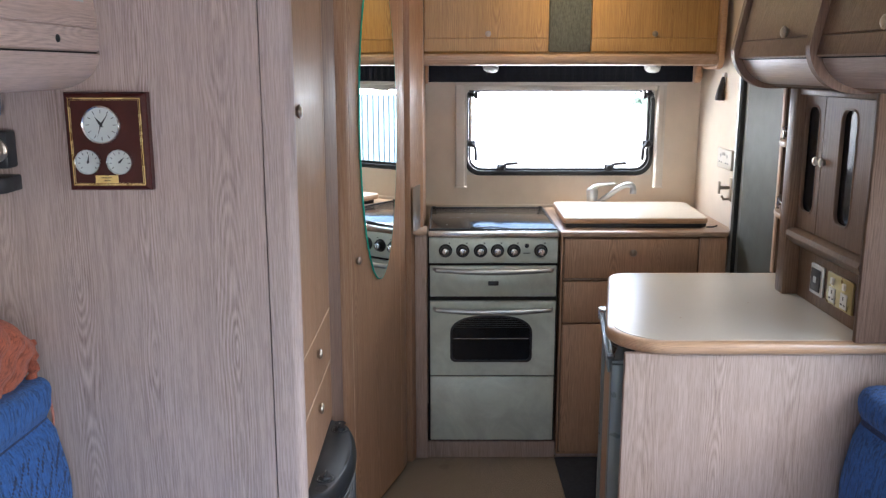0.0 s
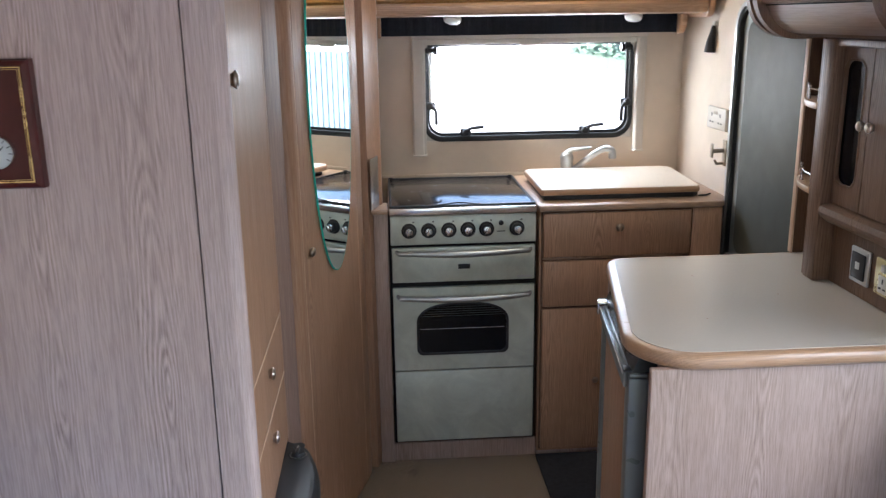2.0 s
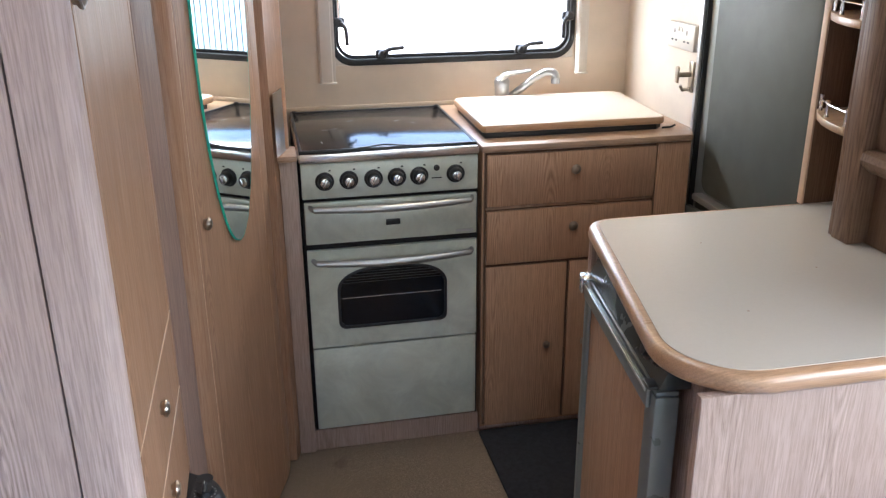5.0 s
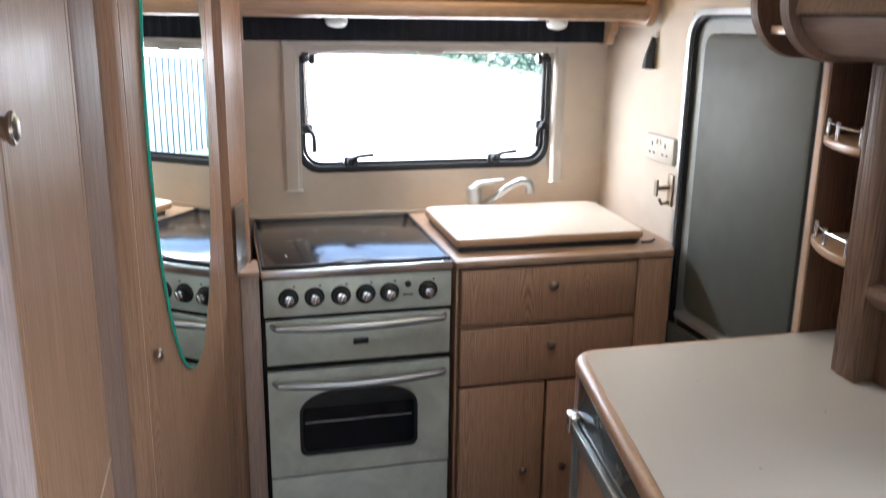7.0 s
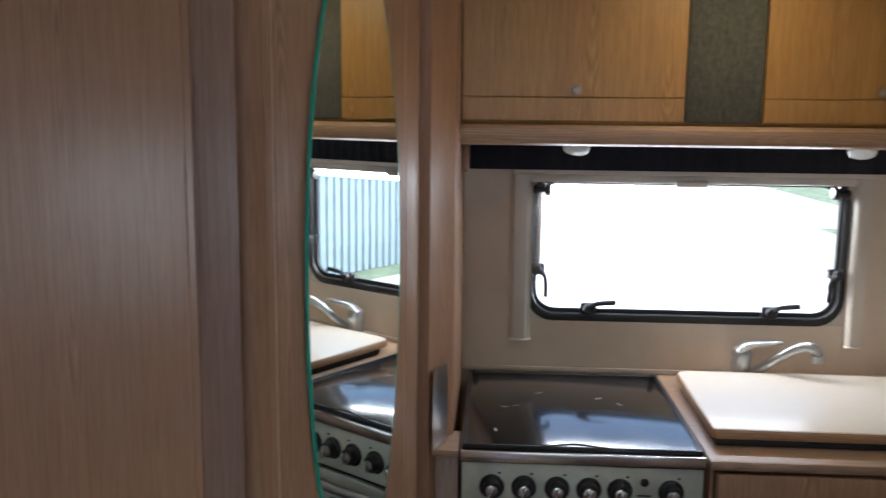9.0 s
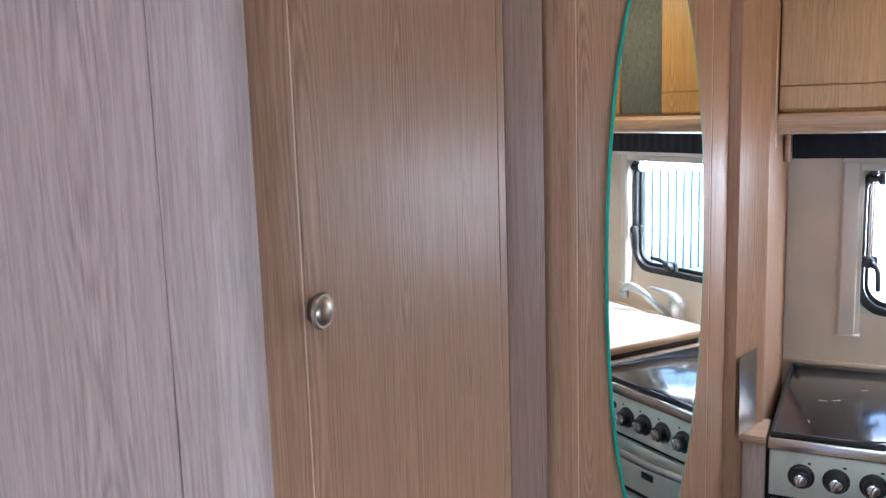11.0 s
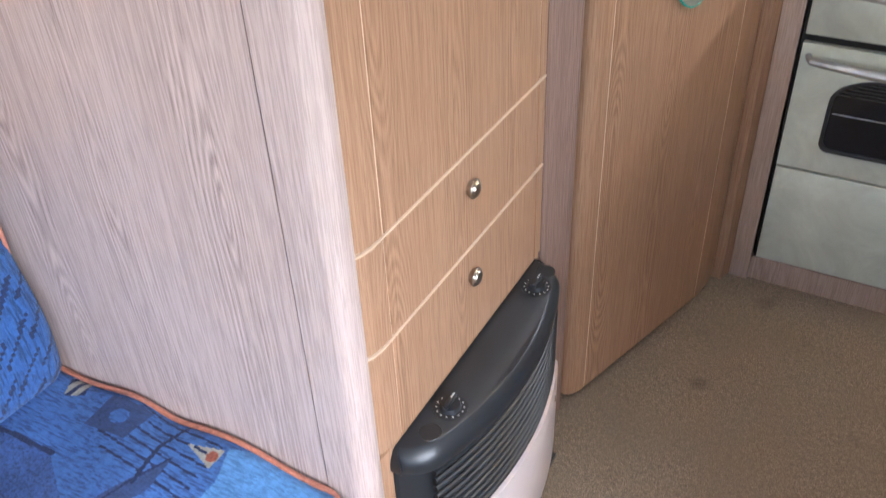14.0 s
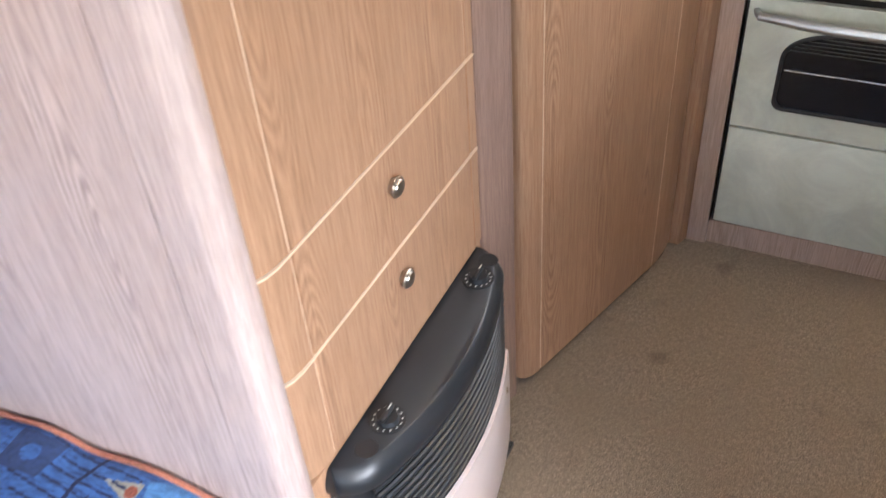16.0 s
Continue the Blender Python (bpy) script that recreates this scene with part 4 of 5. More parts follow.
# ---- sockets, latch and tassel on the wall beside the entrance door ----
def socket_box():
    b = box("case", 1.082, 1.0995, 3.264, 3.432, 1.138, 1.214, WHITE, 0.006)
    parts = [b]
    for y in (3.310, 3.386):
        for dy, dz, w, h in ((0, 0.016, 0.006, 0.012), (-0.012, -0.010, 0.011, 0.005), (0.012, -0.010, 0.011, 0.005)):
            parts.append(box("pin_hole", 1.0812, 1.0822, y + dy - w / 2, y + dy + w / 2, 1.172 + dz - h / 2, 1.172 + dz + h / 2, INK, 0.0))
    for y in (3.340, 3.360):
        parts.append(box("switch", 1.0785, 1.0818, y - 0.005, y + 0.005, 1.190, 1.202, WHITE, 0.001))
    thing("wall_socket", (1.0995, 3.37, 1.135), parts, "cream plastic double wall socket", "socket")
    plate_ = box("plate", 1.092, 1.0995, 3.272, 3.298, 1.020, 1.110, KNOBMETAL, 0.002)
    arm = box("arm", 1.055, 1.092, 3.280, 3.292, 1.066, 1.080, KNOBMETAL, 0.003)
    tee = box("tee", 1.047, 1.055, 3.278, 3.294, 1.050, 1.098, KNOBMETAL, 0.003)
    hook = tube("hook", [(1.092, 3.285, 1.030), (1.070, 3.285, 1.028), (1.062, 3.285, 1.042)], 0.005, KNOBMETAL, 8)
    thing("door_catch", (1.0995, 3.285, 1.02), [plate_, arm, tee, hook], "grey metal door retaining catch", "door catch")
    cord = box("mount", 1.088, 1.0995, 3.428, 3.455, 1.487, 1.502, WHITE, 0.002)
    strands = tube("strands", [(1.090, 3.442, 1.487), (1.088, 3.440, 1.468), (1.083, 3.446, 1.43), (1.083, 3.450, 1.398)], [0.006, 0.010, 0.015, 0.019], BLACK, 12)
    thing("tassel", (1.0995, 3.44, 1.398), [cord, strands], "black hanging tassel on a small white mount", "tassel")


socket_box()


# ---- wardrobe with drawers ----
WM = facing((-0.342, 1.938, 0), (0, 1))


def wardrobe():
    end = 0.541
    prof = [(0.0, 0.030), (0.0, 0.018), (0.006, 0.0105), (0.018, 0.0045), (0.036, 0.001)] + groove(0.060, 0.0028, 0.005) + groove(0.512, 0.0028, 0.005) + [(end - 0.004, 0.0), (end, 0.004), (end, 0.034)]
    parts = [box("carcass", 0.0, end, 0.012, 0.60, 0.0, ZC - 0.002, RAW, 0.001, WM)]
    parts[0].data.materials[0] = LIMED
    door = prism("door", prof, 0.8295, ZC - 0.006, OAK, "z", 0.0, WM)
    parts.append(door)
    sub(knob(WM, 0.073, 1.425, 0.0165), door, None)
    for a, b, kz in ((0.6705, 0.8230, 0.770), (0.486, 0.6630, 0.615)):
        d = prism("drawer", prof, a, b, OAK, "z", 0.0, WM)
        parts.append(d)
        sub(knob(WM, 0.276, kz, 0.0145), d, None)
    light = [(u, y - 0.0008) for u, y in prof[1:5]] + [(end - 0.002, -0.0008), (end - 0.002, 0.020), (0.012, 0.020)]
    # Pale strips paint the highlight on the rounded drawer edges; dark ones the gap.
    for a in (0.8230, 0.6630):
        parts.append(prism("edge_strip", light, a - 0.0002, a + 0.0034, RAW, "z", 0.001, WM))
        parts.append(prism("front_gap", [(u, y + 0.009) for u, y in prof[1:5]] + [(end - 0.002, 0.009), (end - 0.002, 0.0115), (0.012, 0.0115)], a + 0.0035, a + 0.0072, GAP, "z", 0.0, WM))
    for u in (0.060, 0.512):
        sub(box("groove_line", u - 0.0011, u + 0.0011, 0.0012, 0.006, 0.831, ZC - 0.008, RAW, 0.0, WM), door, None)
        for d, a, b in zip(parts[2:4], (0.6712, 0.4868), (0.8222, 0.6622)):
            sub(box("groove_line", u - 0.0009, u + 0.0009, 0.0020, 0.006, a, b, RAW, 0.0, WM), d, None)
    parts.append(box("heater_back", 0.0, end, 0.004, 0.0118, 0.0, 0.480, OAK, 0.001, WM))
    return thing("wardrobe", (-0.6, 2.2, 0.0), parts, "oak wardrobe with a tall door over two drawers", "wardrobe")


wardrobe()


# ---- washroom door with oval mirror ----
def washroom_door():
    prof = [(0.0, 0.030), (0.001, 0.016), (0.008, 0.008), (0.020, 0.0025), (0.034, 0.0)] + groove(0.050) + groove(0.478) + [(0.500, 0.001), (0.530, 0.005), (0.562, 0.012), (0.590, 0.021), (0.604, 0.030), (0.604, 0.040), (0.0, 0.040)]
    door = prism("leaf", prof, 0.022, ZC - 0.006, OAK, "z", 0.0, BD)
    parts = [door]
    sub(knob(BD, 0.090, 0.925, 0.0135), door, None)
    for u in (0.050, 0.478):
        sub(box("groove_line", u - 0.0010, u + 0.0010, 0.0006, 0.006, 0.023, ZC - 0.008, RAW, 0.0, BD), door, None)
    n = 72
    cu, cz, a, b = 0.282, 1.342, 0.160, 0.521

    def oval(k):
        return [(cu + (a - k) * math.cos(2 * math.pi * i / n), cz + (b - k) * math.sin(2 * math.pi * i / n)) for i in range(n)]

    glass_face = prism("mirror", oval(0.0027), -0.0062, -0.0030, MIRROR, "y", 0.0, BD, smooth=False)
    edge = hoop("mirror_edge", oval(0.0), oval(0.0026), -0.0060, -0.0012, GLASSEDGE, "y", 0.0, BD)
    parts += [glass_face, edge]
    return thing("washroom_door", (-0.22, 2.87, 0.0), parts, "closed oak washroom door with a tall oval mirror", "door")


washroom_door()
# Near-black strip: the shadow gap under the door is put in as colour.
tagged(box("trim_door_gap_shade", 0.03, 0.555, 0.014, 0.038, 0.0, 0.0215, GAP, 0.002, BD), "near-black strip for the shaded gap under the washroom door", "trim", kind=S)


# ---- gas heater ----
def heater():
    y0, y1, xb = 1.964, 2.476, -0.345

    def outline(k=0.0, e=None):
        """Bowed front seen from above, counter-clockwise."""
        e = k if e is None else e
        pts = [(xb, y1 - e), (xb, y0 + e)]
        pts += [(xb + max(0.003, 0.018 - k), y0 + e)]
        c = []
        for i in range(49):
            t = 0.5 - 0.5 * math.cos(math.pi * i / 48)
            y = y0 + 0.004 + e + (y1 - y0 - 0.008 - 2 * e) * t
            bow = 0.047 + 0.052 * (1 - (2 * t - 1) ** 2)
            edge = min(t, 1 - t) / 0.075
            if edge < 1:
                bow = 0.016 + (bow - 0.016) * math.sqrt(max(0.0, 1 - (1 - edge) ** 2))
            c.append((xb + max(0.004, bow - k), y))
        return pts + c + [(xb + max(0.003, 0.018 - k), y1 - e)]

    bm = bmesh.new()
    rows = [[bm.verts.new((x, y, z)) for x, y in outline(k)] for k, z in ((0.006, 0.434), (0.001, 0.438), (0.0, 0.446), (0.0015, 0.456), (0.0055, 0.465), (0.0095, 0.4705), (0.0125, 0.4740), (0.0150, 0.476))]
    for a, b in zip(rows, rows[1:]):
        for i in range(len(a)):
            j = (i + 1) % len(a)
            bm.faces.new((a[i], a[j], b[j], b[i]))
    bm.faces.new(rows[0][::-1])
    bm.faces.new(rows[-1])
    top = finish("top", bm, HEATER, True)
    body = prism("body", outline(0.022, 0.005), 0.012, 0.4355, HEATER, "z", 0.002)
    parts = [top, body]

    def bow(y, extra=0.0):
        t = (y - y0) / (y1 - y0)
        return xb + 0.047 + 0.052 * (1 - (2 * t - 1) ** 2) + extra

    for k in range(10):
        z = 0.4265 - 0.0178 * k
        pts = [(bow(y0 + 0.035 + (y1 - y0 - 0.07) * i / 16, -0.0085), y0 + 0.035 + (y1 - y0 - 0.07) * i / 16, z) for i in range(17)]
        parts.append(tube("louvre", pts, 0.0048, HEATER, 8))
    bm = bmesh.new()
    rows = []
    for i in range(25):
        y = y0 + 0.040 + (y1 - y0 - 0.062) * i / 24
        rows.append([bm.verts.new((bow(y, d), y, z)) for d, z in ((-0.011, 0.03), (0.0, 0.035), (0.0025, 0.05), (0.0025, 0.246), (0.0005, 0.256), (-0.011, 0.257))])
    for a, b in zip(rows, rows[1:]):
        for j in range(5):
            bm.faces.new((a[j], a[j + 1], b[j + 1], b[j]))
    bm.faces.new(rows[0])
    bm.faces.new(rows[-1][::-1])
    parts.append(finish("front_panel", bm, PINKPANEL, True))
    for k, (w, h) in enumerate(((0.010, 0.017), (0.006, 0.010), (0.007, 0.011), (0.010, 0.010), (0.006, 0.011), (0.007, 0.010), (0.004, 0.014), (0.007, 0.010))):
        y = 2.034 + 0.0105 * k
        z = 0.184 + 0.0006 * k
        parts.append(tube("badge", [(bow(y, 0.0030), y - 0.3 * w, z - 0.25 * h), (bow(y, 0.0030), y + 0.1 * w, z + 0.35 * h), (bow(y + 0.4 * w, 0.0030), y + 0.4 * w, z - 0.15 * h)], 0.0015, INK, 6))
    parts.append(tube("badge", [(bow(2.395, 0.003), 2.395, 0.225), (bow(2.395, 0.003), 2.396, 0.210)], 0.002, KNOBMETAL, 6))
    for y in (2.079, 2.389):
        d = lathe("dial", [(0.026, 0.0), (0.026, 0.0012), (0.017, 0.0014), (0.0165, 0.004), (0.015, 0.009), (0, 0.0095)], Matrix.Translation((-0.310, y, 0.4762)), HEATER, 24)
        parts.append(d)
        sub(box("grip", -0.3145, -0.3055, y - 0.0165, y + 0.0165, 0.4858, 0.4935, HEATER, 0.003), d, None)
        sub(box("pointer", -0.3108, -0.3092, y + 0.004, y + 0.0145, 0.4936, 0.4940, DIAL, 0.0), d, None)
        for i in range(14):
            a = 2 * math.pi * i / 14
            sub(lathe("tick", [(0.0016, 0.0), (0, 0.0004)], Matrix.Translation((-0.310 + 0.0205 * math.cos(a), y + 0.0205 * math.sin(a), 0.4776)), DIAL, 6), d, None)
    for y in (2.025, 2.436):
        parts.append(lathe("round_recess", [(0.017, 0.0), (0.0165, 0.0007), (0.0155, 0.0007), (0.015, 0.0002), (0, 0.0002)], Matrix.Translation((-0.313, y, 0.4762)), HEATER, 20))
    parts.append(box("foot", -0.33, -0.275, 2.0, 2.44, 0.0, 0.0118, HEATER, 0.0))
    return thing("gas_heater", (-0.31, 2.22, 0.0), parts, "black gas heater with louvres and pale front panel", "heater")


heater()


# ---- island counter with fridge ----
CP = [(1.0985, 1.860), (1.0985, 2.550)] + arc(0.548, 2.485, 0.064, 90, 172, 8) + arc(0.518, 1.990, 0.130, 172, 270, 12)


def island():
    prof = [(0.022, 0.9165), (0.010, 0.9165), (0.004, 0.9135), (0.0005, 0.9075), (0.0, 0.900), (0.001, 0.8935), (0.005, 0.888), (0.012, 0.8855), (0.022, 0.8855)]
    parts = [rim("edging", CP, prof, LIP), prism("worktop", offset(CP, 0.0205), 0.887, 0.9175, LAMINATE, "z", 0.0)]
    parts.append(prism("near_panel", [(0.412, 1.876)] + [(1.0985, 1.876), (1.0985, 1.894), (0.412, 1.894)], 0.0, 0.8865, LIMED_WARM, "z", 0.003))
    parts.append(prism("far_panel", [(0.50, 2.512), (1.0985, 2.512), (1.0985, 2.530), (0.50, 2.530)], 0.0, 0.8865, LIMED_WARM, "z", 0.002))
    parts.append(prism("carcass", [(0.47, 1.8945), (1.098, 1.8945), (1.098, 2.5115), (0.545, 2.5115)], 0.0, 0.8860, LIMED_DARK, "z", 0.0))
    for mx, my in ((0.585, 2.06), (0.80, 2.20), (0.66, 2.36)):
        parts.append(lathe("chip", [(0.0022, 0.0), (0.0014, 0.0003), (0, 0.0004)], Matrix.Translation((mx, my, 0.9175)), LIMED_DARK, 8))
    return thing("island_unit", (0.76, 2.2, 0.0), parts, "limed oak peninsula unit with beige laminate worktop", "kitchen unit")


island()
FM = facing((0.505, 2.462, 0), (-0.064, -0.470))


def fridge():
    w = 0.476
    body = box("body", 0.004, w, 0.022, 0.055, 0.03, 0.884, LIMED_WARM, 0.003, FM)
    panel = prism("control_panel", [(-0.0315, 0.8275), (-0.006, 0.8845), (0.0215, 0.8845), (0.0215, 0.8275)], 0.010, w - 0.006, FRIDGETOP, "x", 0.003, FM)
    door = hoop("door", [(w - 0.002, 0.045), (w - 0.002, 0.818), (0.006, 0.818), (0.006, 0.045)], [(w - 0.052, 0.075), (w - 0.052, 0.775), (0.030, 0.775), (0.030, 0.075)], -0.036, 0.005, GREYPLASTIC, "y", 0.007, FM)
    insert = box("panel", 0.028, w - 0.050, -0.026, 0.0, 0.073, 0.777, OAK_UNIT, 0.001, FM)
    parts = [body, panel, door]
    sub(insert, door, None)
    bar = box("handle", 0.030, w - 0.020, -0.044, -0.0365, 0.790, 0.824, GREYPLASTIC, 0.004, FM)
    sub(bar, door, None)
    top = box("top_trim", 0.010, w - 0.004, -0.034, 0.003, 0.8185, 0.8265, GREYPLASTIC, 0.003, FM)
    sub(top, door, None)
    # Thin bright strip: the handle's highlight, added as a part.
    sub(box("handle_highlight", 0.034, w - 0.024, -0.0462, -0.0442, 0.818, 0.8235, ALU, 0.0008, FM), door, None)
    sub(box("handle_clip", 0.006, 0.040, -0.048, -0.010, 0.8268, 0.835, CHROME, 0.003, FM), door, None)
    sub(box("handle_end", 0.010, 0.034, -0.050, -0.0445, 0.800, 0.834, CHROME, 0.002, FM), door, None)
    sub(tube("hinge_pin", [(0.016, -0.010, 0.827), (0.016, -0.010, 0.852)], 0.006, CHROME, 12, m=FM), door, None)
    sub(box("handle_clip", w - 0.040, w - 0.010, -0.046, -0.014, 0.8268, 0.833, BLACK, 0.003, FM), door, None)
    for u, r in ((w - 0.092, 0.015), (w - 0.045, 0.007)):
        parts.append(lathe("dial", [(r * 1.3, 0), (r * 1.3, 0.002), (r, 0.003), (r * 0.9, 0.012), (0, 0.0125)], FM @ Matrix.Translation((u, -0.0190, 0.856)) @ Matrix.Rotation(radians(66), 4, "X"), BLACK, 20))
    parts.append(box("plinth", 0.006, w - 0.002, 0.02, 0.05, 0.0, 0.0295, GAP, 0.0, FM))
    return thing("fridge", (0.45, 2.2, 0.0), parts, "built-in fridge with grey frame and oak door panel", "fridge")


fridge()


# ---- display cabinet on the island, with its open end shelves ----
DM = facing((0.92, 2.335, 0), (0, -1))


def u_of(y):
    return 2.335 - y


def display():
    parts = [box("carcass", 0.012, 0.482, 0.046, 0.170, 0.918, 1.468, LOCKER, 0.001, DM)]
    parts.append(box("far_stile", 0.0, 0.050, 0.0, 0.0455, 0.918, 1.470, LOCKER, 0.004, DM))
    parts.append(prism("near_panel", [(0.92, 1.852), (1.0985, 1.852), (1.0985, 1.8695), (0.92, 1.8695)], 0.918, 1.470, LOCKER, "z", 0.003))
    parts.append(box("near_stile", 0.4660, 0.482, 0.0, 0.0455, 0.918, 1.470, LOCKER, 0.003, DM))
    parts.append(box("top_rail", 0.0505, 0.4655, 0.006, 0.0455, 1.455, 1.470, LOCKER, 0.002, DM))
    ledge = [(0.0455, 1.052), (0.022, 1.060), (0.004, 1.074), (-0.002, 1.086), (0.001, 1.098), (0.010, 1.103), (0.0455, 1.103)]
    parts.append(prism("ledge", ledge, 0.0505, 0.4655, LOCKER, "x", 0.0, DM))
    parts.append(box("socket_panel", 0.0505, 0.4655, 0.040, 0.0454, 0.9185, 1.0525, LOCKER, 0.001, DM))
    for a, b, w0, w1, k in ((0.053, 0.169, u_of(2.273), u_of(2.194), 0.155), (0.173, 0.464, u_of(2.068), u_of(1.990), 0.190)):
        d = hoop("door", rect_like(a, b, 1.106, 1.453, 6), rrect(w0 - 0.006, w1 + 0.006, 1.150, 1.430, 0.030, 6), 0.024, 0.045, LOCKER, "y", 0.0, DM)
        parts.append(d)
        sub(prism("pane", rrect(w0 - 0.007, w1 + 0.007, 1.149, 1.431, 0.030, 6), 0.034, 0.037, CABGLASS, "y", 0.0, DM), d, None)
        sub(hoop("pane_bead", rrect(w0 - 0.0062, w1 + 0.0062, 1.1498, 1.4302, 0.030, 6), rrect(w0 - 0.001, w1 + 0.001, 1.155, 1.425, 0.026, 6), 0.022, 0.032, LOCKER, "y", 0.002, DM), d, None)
        sub(knob(DM @ Matrix.Translation((0, 0.024, 0)), k, 1.292, 0.011), d, None)
    thing("display_cabinet", (1.0, 2.09, 0.918), parts, "shade-darkened oak display cabinet with two small glazed doors", "cabinet")
    for a, b, mt, nm, lab in ((2.115, 2.188, BLACK, "switch_plate", "black switch plate in a brass frame"), (1.953, 2.090, BRASS, "double_socket", "brass double power socket with cream inserts")):
        u0, u1 = u_of(b), u_of(a)
        p = [box("plate", u0, u1, 0.032, 0.0398, 0.952, 1.030, ALU if mt is BLACK else BRASS, 0.003, DM)]
        if mt is BLACK:
            p.append(box("rocker", u0 + 0.010, u1 - 0.010, 0.029, 0.0316, 0.962, 1.020, BLACK, 0.002, DM))
            p.append(box("indicator", (u0 + u1) / 2 - 0.008, (u0 + u1) / 2 + 0.008, 0.0275, 0.0288, 0.984, 1.000, DIAL, 0.001, DM))
        else:
            for c in (u0 + 0.037, u1 - 0.037):
                p.append(box("insert", c - 0.017, c + 0.017, 0.029, 0.0316, 0.959, 0.996, WHITE, 0.003, DM))
                p.append(box("switch", c - 0.007, c + 0.007, 0.026, 0.0316, 1.004, 1.021, WHITE, 0.002, DM))
                for du, dz, w, h in ((0, 0.008, 0.004, 0.010), (-0.008, -0.008, 0.008, 0.004), (0.008, -0.008, 0.008, 0.004)):
                    p.append(box("pin_hole", c + du - w / 2, c + du + w / 2, 0.0284, 0.0291, 0.977 + dz - h / 2, 0.977 + dz + h / 2, INK, 0.0, DM))
        thing(nm, (0.96, (a + b) / 2, 0.952), p, lab, "socket" if mt is BRASS else "switch")
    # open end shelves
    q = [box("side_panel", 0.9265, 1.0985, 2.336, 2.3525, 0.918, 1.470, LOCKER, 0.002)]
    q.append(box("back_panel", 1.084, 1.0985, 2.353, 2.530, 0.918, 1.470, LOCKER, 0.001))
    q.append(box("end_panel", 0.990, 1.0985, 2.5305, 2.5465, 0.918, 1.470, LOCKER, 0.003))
    q.append(box("edge_strip", 0.984, 0.9898, 2.5295, 2.5475, 0.918, 1.470, RAW, 0.002))
    for z in (1.120, 1.318):
        out = [(1.0835, 2.353), (1.0835, 2.530), (0.988, 2.530), (0.966, 2.495), (0.945, 2.450), (0.931, 2.400), (0.926, 2.353)]
        q.append(prism("shelf", out, z - 0.008, z + 0.008, LIP, "z", 0.003))
        rail = [(0.992, 2.524, z + 0.034), (0.972, 2.490, z + 0.034), (0.952, 2.440, z + 0.034), (0.937, 2.360, z + 0.034)]
        q.append(tube("gallery_rail", smooth_path(rail, 4), 0.002, CHROME, 8))
        for x, y in ((0.984, 2.512), (0.955, 2.45), (0.938, 2.366)):
            q.append(lathe("gallery_post", [(0.005, 0), (0.003, 0.006), (0.0045, 0.014), (0.003, 0.022), (0.005, 0.032), (0, 0.036)], Matrix.Translation((x, y, z + 0.0082)), CHROME, 10))
    thing("corner_shelf", (1.03, 2.44, 0.918), q, "open oak end shelves with small chrome gallery rails", "shelf")


display()


# ---- overhead lockers along the right wall ----
def locker_profile(front, grow=0.0, wall=1.0985, top=1.932):
    """Side outline in (x, z): upright front leaning back, big rounded lower corner."""
    x = front - grow
    return [(wall, top), (x + 0.072, top), (x, 1.570)] + arc(x + 0.105, 1.574, 0.105, 182, 270, 10, 0.102 + grow) + [(wall, 1.472 - grow)]


